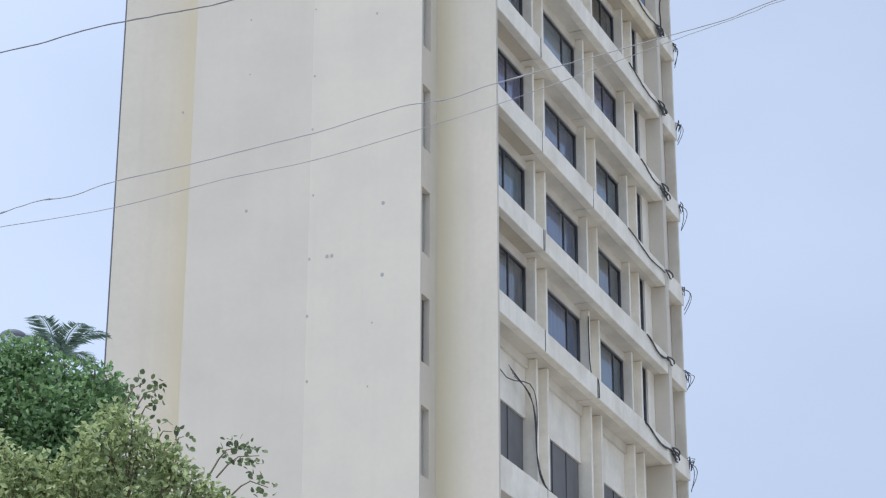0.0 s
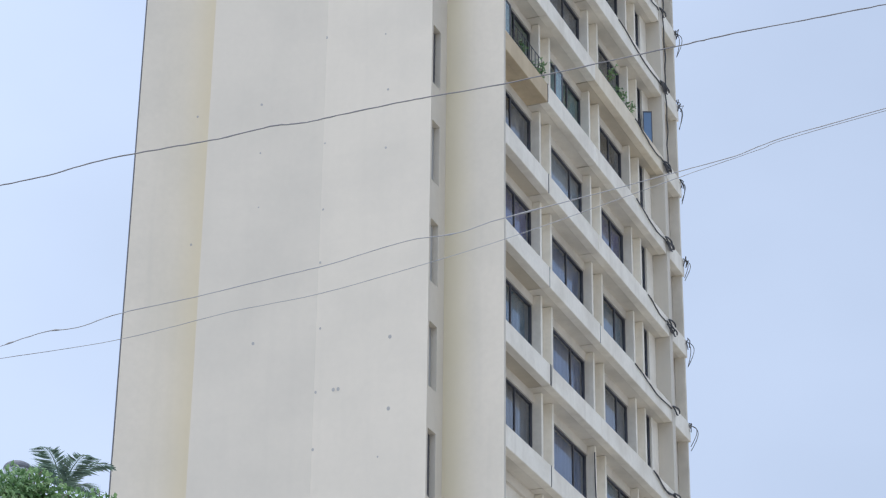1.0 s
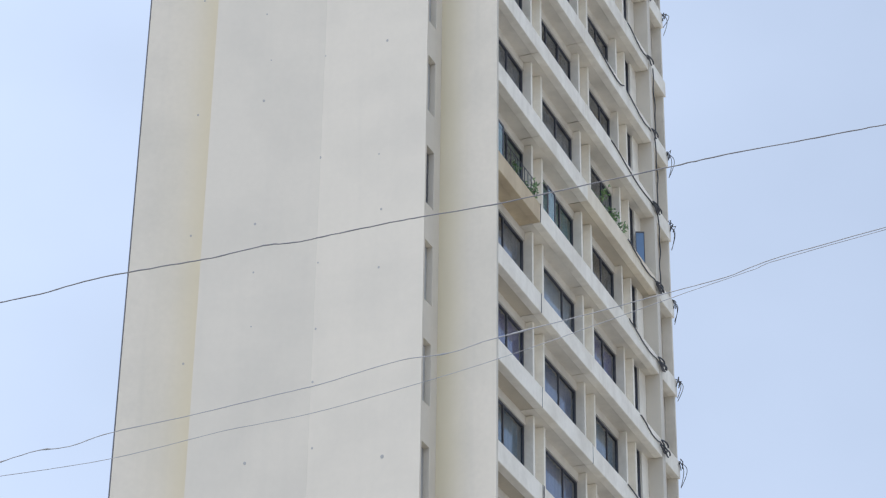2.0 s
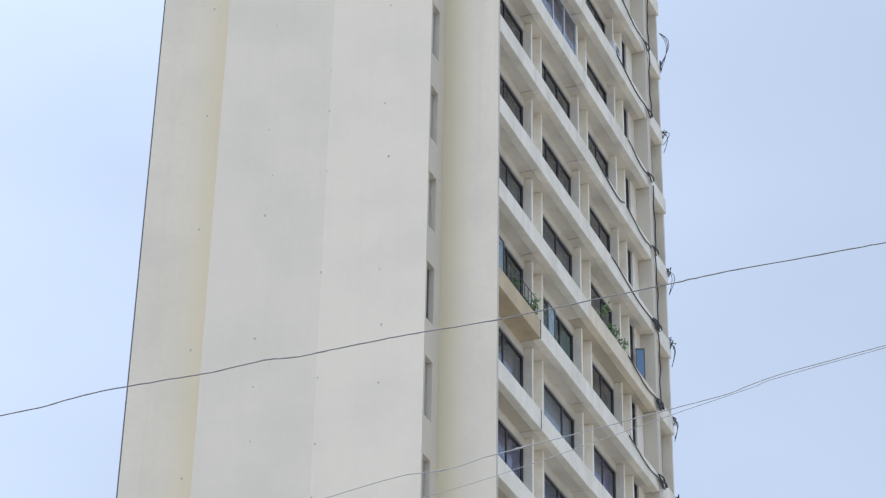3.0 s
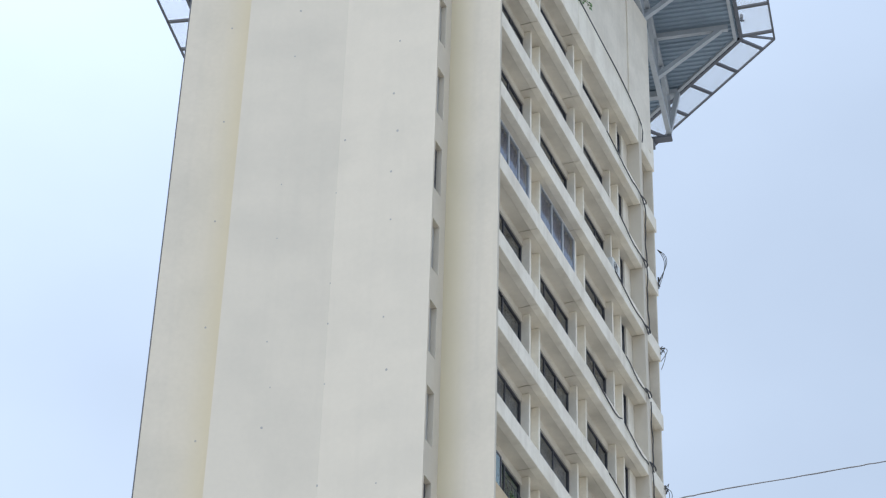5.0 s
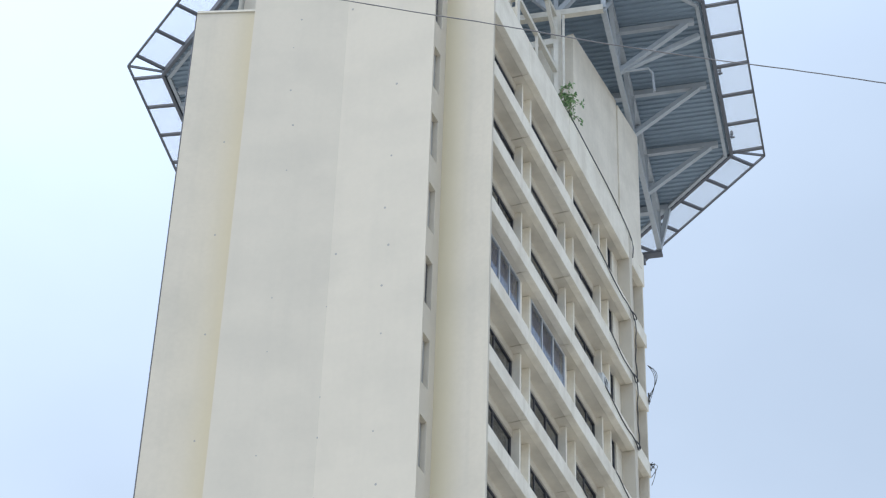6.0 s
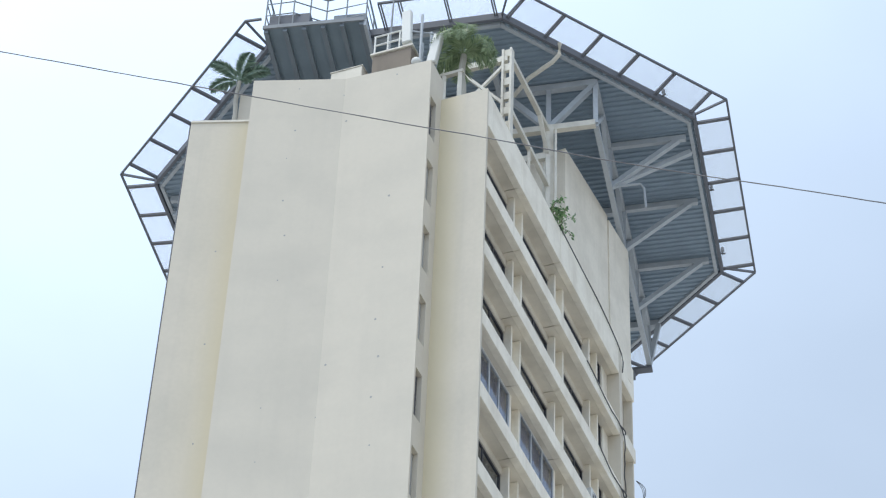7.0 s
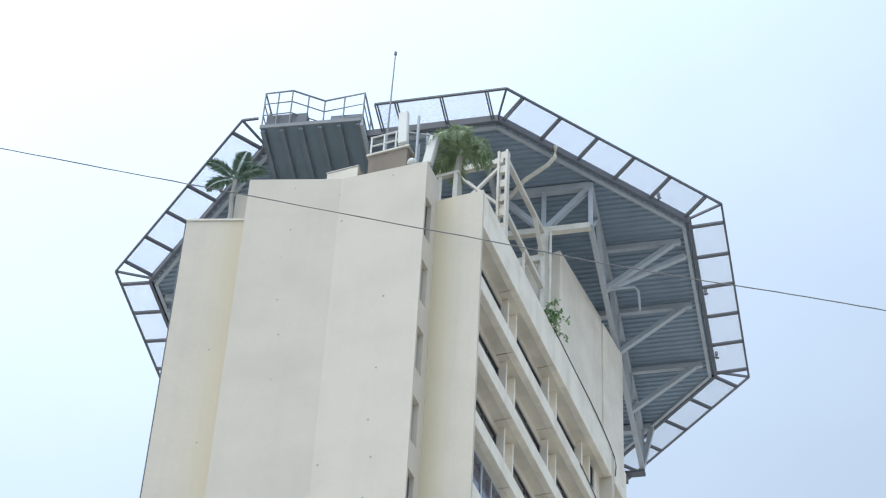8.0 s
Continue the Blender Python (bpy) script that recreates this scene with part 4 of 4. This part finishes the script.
def leafy_tree(name, label, category, base, trunk_top, clumps, leaf, mat, seed, sprigs=(), thick=0.22, density=1.0):
    """A tapered trunk, limbs to each clump, and a crown of single leaves in loose clumps."""
    rnd = random.Random(seed)
    t = thing(name, label, category)
    base, trunk_top = Vector(base), Vector(trunk_top)
    pts = [base.lerp(trunk_top, i / 8) + Vector((0.06 * math.sin(i * 1.7), 0.06 * math.cos(i * 1.3), 0)) for i in range(9)]
    part("trunk", rod(bmesh.new(), pts, [thick * (1.3 - 0.75 * i / 8) for i in range(9)], 10), BARK, t)
    verts, faces = [], []
    for c, r in clumps:
        bm = bmesh.new()
        start = pts[rnd.randint(5, 8)]
        mid = start.lerp(c, 0.55) + any_way(rnd) * 0.12
        rod(bm, [start, mid, c], [thick * 0.20, thick * 0.10, thick * 0.05], 6)
        for j in range(5):
            tip = c + any_way(rnd, 0.3) * r * 0.9
            rod(bm, [mid.lerp(c, 0.6), c.lerp(tip, 0.5) + any_way(rnd) * 0.04, tip], [thick * 0.06, thick * 0.04, thick * 0.02], 4)
        part("limb", bm, BARK, t)
        count = int(density * 24 * (r / leaf) ** 2)
        for j in range(count):
            v = any_way(rnd)
            rr = r * (rnd.random() ** 0.45) * (1.0 + 0.22 * noise.noise(v * 2.3 + c))
            q = c + Vector((v.x, v.y, v.z * 0.85)) * rr
            way = (v * 0.6 + any_way(rnd, -0.5) * 0.8).normalized()
            ribbon_leaf(verts, faces, q, way, any_way(rnd, 0.8), leaf * rnd.uniform(0.7, 1.25), leaf * rnd.uniform(0.5, 0.75))
    loose, loose_faces = [], []
    for start, end, n in sprigs:
        bm = bmesh.new()
        mid = start.lerp(end, 0.5) + Vector((0, 0, 0.10))
        rod(bm, [start, start.lerp(mid, 0.5) + Vector((0, 0, 0.02)), mid, end], [0.010, 0.008, 0.006, 0.004], 4)
        part("twig", bm, BARK, t)
        for j in range(int(n * 1.7)):
            q = mid.lerp(end, rnd.random() ** 0.7) + any_way(rnd) * 0.12
            round_leaf(loose, loose_faces, q, any_way(rnd, -0.5), any_way(rnd, 0.6), leaf * rnd.uniform(0.65, 0.95), leaf * rnd.uniform(0.5, 0.75))
    if loose:
        mesh_part("loose_leaves", loose, loose_faces, LEAF_SPRIG, t, "dark rounded leaves on loose twigs")
    mesh_part("crown", verts, faces, mat, t)
    return t


# creeper-covered tree, a palm behind it, and a light-leaved tree in front
D1 = 27.0
dark = [(toward(h, u, D1 + o), r) for h, u, r, o in (
    (-11.1, 19.75, 0.36, 0.0), (-10.45, 19.85, 0.28, 0.1), (-10.9, 19.35, 0.50, 0.0), (-10.1, 19.45, 0.42, 0.2), (-9.4, 19.20, 0.42, 0.1), (-8.75, 19.15, 0.40, 0.0), (-8.35, 18.85, 0.34, 0.1),
    (-10.6, 18.5, 0.55, -0.2), (-9.7, 18.5, 0.55, -0.2), (-8.9, 18.35, 0.50, -0.1), (-10.2, 17.5, 0.6, 0.0), (-9.3, 17.5, 0.6, 0.1), (-11.4, 18.6, 0.5, 0.1),
    (-9.8, 16.3, 0.9, 0.3), (-8.6, 16.4, 0.9, 0.4), (-11.2, 16.6, 1.0, 0.3), (-10.5, 14.5, 1.2, 0.5), (-8.6, 14.3, 1.2, 0.6))]
leafy_tree("creeper_tree", "dense dark green tree overgrown with creeper", "tree", toward(-9.6, 0, D1 + 0.6) - Vector((0, 0, EYE)), toward(-9.6, 16.0, D1 + 0.6), dark, 0.085, LEAF_DARK, 21, thick=0.3)
palm(toward(-9.72, 0, 31.0) - Vector((0, 0, EYE)), 31.0 * math.tan(radians(19.75)) + EYE, 6, 0.92, 9, "slender garden palm rising over dark foliage", 0.95, 0.07, 0.045, (0.05, 0.95), LEAF_DULL)
D2 = 22.0
light = [(toward(h, u, D2 + o), r) for h, u, r, o in (
    (-8.2, 18.55, 0.20, 0.0), (-7.75, 18.25, 0.20, 0.0), (-8.55, 18.0, 0.24, -0.1), (-9.0, 17.35, 0.24, -0.1), (-7.6, 17.7, 0.22, 0.0), (-8.2, 17.4, 0.28, 0.1),
    (-7.05, 17.65, 0.20, 0.0), (-6.65, 17.45, 0.18, 0.0), (-6.9, 17.0, 0.26, 0.1), (-6.15, 17.05, 0.18, 0.0), (-5.75, 16.75, 0.18, 0.0), (-5.5, 16.4, 0.22, 0.1),
    (-10.0, 17.15, 0.24, 0.0), (-10.7, 17.2, 0.26, -0.1), (-11.2, 17.5, 0.26, 0.0), (-9.6, 16.7, 0.30, 0.0), (-10.6, 16.5, 0.32, 0.0), (-8.6, 16.6, 0.32, 0.1), (-7.6, 16.5, 0.32, 0.1), (-6.5, 16.3, 0.30, 0.1),
    (-11.6, 16.6, 0.3, 0.1), (-5.0, 16.1, 0.22, 0.1), (-9.0, 15.3, 0.7, 0.3), (-7.0, 15.2, 0.65, 0.3), (-10.8, 15.2, 0.7, 0.3), (-5.3, 15.2, 0.5, 0.3))]
twigs = [(toward(-7.75, 18.6, D2), toward(-7.15, 19.25, D2), 16), (toward(-8.0, 18.7, D2), toward(-7.55, 19.35, D2), 9), (toward(-5.75, 17.3, D2), toward(-5.0, 17.95, D2), 26),
         (toward(-5.6, 17.2, D2), toward(-4.55, 17.75, D2), 16), (toward(-6.7, 17.6, D2), toward(-6.45, 18.15, D2), 8), (toward(-7.2, 17.8, D2), toward(-6.75, 18.25, D2), 8),
         (toward(-5.2, 16.8, D2), toward(-4.3, 17.0, D2), 14), (toward(-7.6, 18.4, D2), toward(-7.3, 18.75, D2), 6)]
leafy_tree("broadleaf_tree", "light green broadleaf tree with loose leafy twigs", "tree", toward(-8.0, 0, D2 + 0.4) - Vector((0, 0, EYE)), toward(-8.0, 15.6, D2 + 0.4), light, 0.078, LEAF_LIGHT, 33, twigs, 0.13)
# grey cap of a lamp post over the foliage
cap = thing("street_lamp", "dark grey domed street lamp rising behind foliage", "street lamp")
lamp_at = toward(-10.85, 20.1, 30.0)
bm = bmesh.new()
bmesh.ops.create_uvsphere(bm, u_segments=20, v_segments=10, radius=0.19, matrix=Matrix.Translation(lamp_at + Vector((0, 0, 0.10))) @ Matrix.Diagonal((1, 1, 0.55, 1)))
part("dome", bm, EDGE, cap)
part("housing", rod(bmesh.new(), [lamp_at - Vector((0, 0, 0.22)), lamp_at + Vector((0, 0, 0.10))], [0.15, 0.185], 18), STEEL, cap)
part("post", rod(bmesh.new(), [Vector((lamp_at.x, lamp_at.y, 0)), lamp_at - Vector((0, 0, 0.2))], 0.06, 8), STEEL, cap)


# ---- overhead wires ----
def eased(points, steps=5):
    """A smooth curve through points."""
    p = [Vector(points[0]), *[Vector(q) for q in points], Vector(points[-1])]
    out = []
    for i in range(1, len(p) - 2):
        for j in range(steps):
            t = j / steps
            out.append(0.5 * (2 * p[i] + (p[i + 1] - p[i - 1]) * t + (2 * p[i - 1] - 5 * p[i] + 4 * p[i + 1] - p[i + 2]) * t * t + (3 * p[i] - p[i - 1] - 3 * p[i + 1] + p[i + 2]) * t ** 3))
    return [*out, p[-1]]


def wire(label, points, dist, radius, mat, knots=0.0, tip=0.0):
    pts = [toward(h, u + tip * min(h - 2, 0), dist) for h, u in points]
    # the runs end out of sight on tall posts
    first, last = pts[0] + (pts[0] - pts[1]).normalized() * 14, pts[-1] + (pts[-1] - pts[-2]).normalized() * 14
    line = [first, *eased(pts, 6), last]
    rnd = random.Random(len(points))
    line = [p + Vector((0, 0, rnd.uniform(-1, 1) * radius * 0.5)) for p in line]
    ob = part("overhead_wire", rod(bmesh.new(), line, [radius * (2.2 if rnd.random() < knots else rnd.uniform(0.85, 1.15)) for p in line], 6), mat)
    return tagged(ob, label, "wire", "overhead wires")


wire("dark sagging wire strung across the street", [(-12.05, 26.94), (-10.8, 27.3), (-9.44, 27.76), (-7.66, 28.19), (-6.3, 28.48), (-4.93, 28.84), (-4.1, 28.95), (-3.09, 29.17), (-1.5, 29.5), (-0.61, 29.66), (1.42, 29.97), (4.0, 30.42), (6.37, 30.79), (7.3, 30.93), (8.65, 31.10), (10.4, 31.26), (12.05, 31.41)], 32.0, 0.010, WIRE, tip=0.004)
wire("thin grey wire with knots across the street", [(-11.48, 23.16), (-10.5, 23.54), (-9.65, 23.72), (-8.58, 24.13), (-6.7, 24.63), (-4.79, 25.15), (-3.15, 25.58), (-1.13, 26.18), (0.23, 26.39), (1.37, 26.73), (4.0, 27.32), (6.26, 27.8), (7.71, 28.09), (9.1, 28.48), (12.0, 29.0)], 30.0, 0.0065, WIRE_PALE, 0.07)
wire("thin grey wire strung below its neighbour", [(-11.45, 22.85), (-8.54, 23.51), (-5.72, 24.33), (-3.43, 24.85), (-0.52, 25.67), (1.44, 26.23), (4.0, 27.0), (6.25, 27.66), (8.33, 28.20), (9.1, 28.42), (12.0, 28.95)], 30.2, 0.005, WIRE_PALE)
wire("single grey wire high over the street", [(-15.1, 45.48), (-11.5, 45.57), (-8.73, 45.57), (-6.52, 45.52), (-2.66, 45.32), (1.52, 44.98), (5.3, 44.50), (8.91, 43.98), (11.74, 43.52), (14.72, 42.92)], 32.0, 0.011, WIRE)

# ---- loose cables on the window face ----
crnd = random.Random(77)


def cable(points, radius, label="black cable hanging loose on the window face"):
    points = eased(points, 3)
    return tagged(part("cable", rod(bmesh.new(), points, radius, 5), CABLE), label, "cable", "cables on the window face")


for k in range(-2, TOP + 1):
    z = band_z(k)
    if k < TOP:
        s0 = crnd.uniform(10.5, 13.2)
        for strand in range(2 if k < 0 else 1):
            pts = []
            for i in range(13):
                f = i / 12
                s = s0 + (15.35 - s0) * f
                pts.append(at(s, -0.035 - 0.02 * strand, z + 0.62 - (0.25 + 0.1 * strand) * math.sin(math.pi * min(f * 1.1, 1.0)) * f - 0.18 * f + crnd.uniform(-0.015, 0.015)))
            cable(pts, 0.022)
        # a bunched coil at the end pier
        for j in range(3 if k in (-2, 1, 2, 3, 4) else 1):
            c = at(15.55 + crnd.uniform(-0.2, 0.2), -0.1, z + 0.35 + crnd.uniform(-0.1, 0.15))
            ring_pts = [c + W.to_3d() * (0.33 * math.cos(u)) + Vector((0, 0, 0.11 * math.sin(u))) - INW.to_3d() * 0.03 * math.sin(2 * u) for u in np.linspace(0, 5.6, 12)]
            cable(ring_pts, 0.028)
    # the riser that runs down the pier
    if k in (3, 4, 5, 7, 8, TOP):
        cable([at(15.82 + 0.06 * math.sin(i * 1.3 + k), -0.05 - 0.03 * (i % 2), z + 0.3 + STOREY * i / 6) for i in range(7)] if k < TOP else [at(15.8, -0.05, z + 0.3), at(15.7, -0.06, z + 1.2), at(13.4, -0.04, STRIP_TOP - 0.12), at(11.0, -0.03, STRIP_TOP - 0.05), at(8.0, -0.03, STRIP_TOP - 0.03)], 0.024)
    # loops at the far corner
    if k in (-2, -1, 0, 1, 2, 3, 4, 5, 7, 8):
        lift = 1.7 if k == 8 else 0.0
        for j in range(2 if k != 8 else 3):
            drop = crnd.uniform(0.5, 1.1) if k != 8 else crnd.uniform(1.5, 2.0)
            c = at(END - 0.02, -0.01, z + 0.62 + lift)
            o = -INW.to_3d() * 1.0
            wide = crnd.uniform(0.12, 0.28) if k != 8 else crnd.uniform(0.15, 0.42)
            cable([c + o * (wide * math.sin(math.pi * f)) + Vector((0, 0, -drop * f + 0.15 * math.sin(math.pi * f))) for f in np.linspace(0, 1, 10)], 0.013)
        bm = bmesh.new()
        for j in range(3):
            p0 = at(END - 0.1, -0.05, z + 0.66) + any_way(crnd) * 0.06
            rod(bm, [p0, p0 + any_way(crnd) * 0.15, p0 + any_way(crnd) * 0.15, p0 - Vector((0, 0, 0.3))], 0.020, 5)
        tagged(part("cable", bm, CABLE), "knot of black cable at the facade corner", "cable", "cables on the window face")
for j in range(4):
    o = 0.07 * j
    cable([at(2.6 + 2 * o, 0.72, 23.45 + EYE - o), at(3.5 + o, 0.5, 22.9 + EYE), at(3.98 - 0.03 * j, 0.43, 22.3 + EYE - o), at(3.96 + 0.04 * (j % 2), 0.42, 21.2 + EYE), at(4.1 + o, 0.30, 20.3 + EYE), at(4.8 + o, -0.03, 19.85 + EYE - 0.04 * j), at(7.0, -0.035, 19.6 + EYE + 0.03 * j)], 0.011)
# cables that wander down over the fins of the lower storeys
cable([at(1.1, 0.78, 23.5 + EYE), at(2.4, 0.70, 23.0 + EYE), at(3.7, 0.5, 23.2 + EYE), at(4.05, 0.42, 22.6 + EYE), at(4.0, 0.42, 21.2 + EYE), at(4.1, 0.30, 20.3 + EYE), at(4.6, -0.03, 19.9 + EYE), at(6.5, -0.04, 19.75 + EYE)], 0.016)
cable([at(8.72, 0.44, band_z(-1) - 0.25), at(8.74, 0.43, band_z(-2) + 1.5), at(8.62, 0.30, band_z(-2) + 0.85), at(8.2, -0.03, band_z(-2) + 0.6), at(8.25, -0.03, band_z(-2) + 0.02)], 0.020)
cable([at(3.75, -0.03, band_z(-1) + 0.66), at(3.72, -0.035, band_z(-1) + 0.3), at(3.74, -0.02, band_z(-1) - 0.02)], 0.012)
cable([at(9.2, -0.03, band_z(5) + 0.66), at(11.5, -0.04, band_z(5) + 0.4), at(12.3, -0.04, band_z(5) + 0.62)], 0.025)

# ---- small things at the windows ----
def open_casement(s, z):
    """A casement swung out on its hinges."""
    casement = thing("open_casement", "open teal-glazed casement leaning out of its bay", "window", "open casements")
    m = FACE @ pose(s, 0.36, z, 0, 0, 0)
    bm = bmesh.new()
    for x0, x1, z0, z1 in ((0, 0.7, 0, 0.06), (0, 0.7, 1.54, 1.6), (0, 0.06, 0.06, 1.54), (0.64, 0.7, 0.06, 1.54)):
        box(bm, x0, x1, -0.02, 0.02, z0, z1, m)
    part("frame", bm, FRAME, casement)
    part("pane", box(bmesh.new(), 0.05, 0.65, -0.005, 0.005, 0.05, 1.55, m), GLASS_TEAL, casement)


open_casement(0.75, band_z(2) + 0.75)
open_casement(5.30, band_z(2) + 0.72)


def potted_plant(s, d, z, size, seed):
    rnd = random.Random(seed)
    p = thing("potted_plant", "leafy green plant in a clay pot on a window ledge", "plant", "plants on the ledges")
    part("pot", rod(bmesh.new(), [at(s, d, z), at(s, d, z + 0.22)], [0.09, 0.13], 10), BROWN, p)
    verts, faces = [], []
    bm = bmesh.new()
    for j in range(9):
        tip = at(s, d, z + 0.22) + Vector((rnd.uniform(-1, 1), rnd.uniform(-1, 1), rnd.uniform(0.2, 1.5))) * size
        rod(bm, [at(s, d, z + 0.2), tip], 0.01, 4)
        for i in range(14):
            q = at(s, d, z + 0.22).lerp(tip, rnd.random() ** 0.5) + any_way(rnd) * 0.06
            ribbon_leaf(verts, faces, q, any_way(rnd), any_way(rnd, 1), rnd.uniform(0.08, 0.17), 0.07)
    part("stems", bm, BARK, p)
    mesh_part("leaves", verts, faces, LEAF_DARK, p)


for j, (s, k) in enumerate(((2.1, 2), (3.5, 2), (10.2, 3), (10.9, 3), (11.5, 3), (12.2, 3))):
    potted_plant(s, 0.40, band_z(k) + BAND - 0.038, 0.34 + 0.08 * (j % 3), 60 + j)
grille = thing("window_grille", "thin dark window grille with hung clutter", "grille")
for j in range(9):
    part("bar", rod(bmesh.new(), [at(1.6 + 0.3 * j, 0.30, band_z(2) + 0.6), at(1.6 + 0.3 * j, 0.30, band_z(2) + 1.75)], 0.014, 5), FRAME, grille)
for z in (1.2, 1.75):
    part("bar", rod(bmesh.new(), [at(1.6, 0.30, band_z(2) + z), at(4.0, 0.30, band_z(2) + z)], 0.014, 5), FRAME, grille)


def air_conditioner(s, d, z):
    a = thing("air_conditioner", "white outdoor air conditioner unit on the ledge", "air conditioner", "air conditioners")
    m = FACE @ Matrix.Translation((s, d, z))
    part("housing", box(bmesh.new(), -0.42, 0.42, -0.16, 0.16, 0, 0.62, m, 0.02), PLASTIC, a)
    bm = bmesh.new()
    for r in (0.07, 0.14, 0.21):
        rod(bm, [m @ Vector((-0.1 + r * math.cos(u), -0.175, 0.31 + r * math.sin(u))) for u in np.linspace(0, 2 * math.pi, 16)], 0.008, 4)
    part("fan_guard", bm, FRAME, a)
    for x in (-0.3, 0.3):
        part("foot", box(bmesh.new(), x - 0.04, x + 0.04, -0.18, 0.18, -0.05, 0, m), STEEL, a)


air_conditioner(12.35, 0.22, band_z(7) + BAND + 0.055)
sash = thing("blue_sash", "open blue-painted sash at the end bay", "window")
SASH = FACE @ pose(14.62, 0.46, band_z(3) + 0.85, 0, 0, -66) @ Matrix.Diagonal((0.66, 1, 1, 1))
part("pane", box(bmesh.new(), 0.04, 0.46, -0.005, 0.005, 0.05, 1.35, SASH), BLUE_PANE, sash)
bm = bmesh.new()
for x0, x1, z0, z1 in ((0, 0.5, 0, 0.05), (0, 0.5, 1.35, 1.4), (0, 0.045, 0.05, 1.35), (0.455, 0.5, 0.05, 1.35)):
    box(bm, x0, x1, -0.02, 0.02, z0, z1, SASH)
part("frame", bm, FRAME, sash)

# ---- ground ----
ground = part("ground", box(bmesh.new(), -2000, 2000, -2000, 2000, -0.5, 0), GROUND)
tagged(ground, "grey paved ground", "ground", kind="structure")
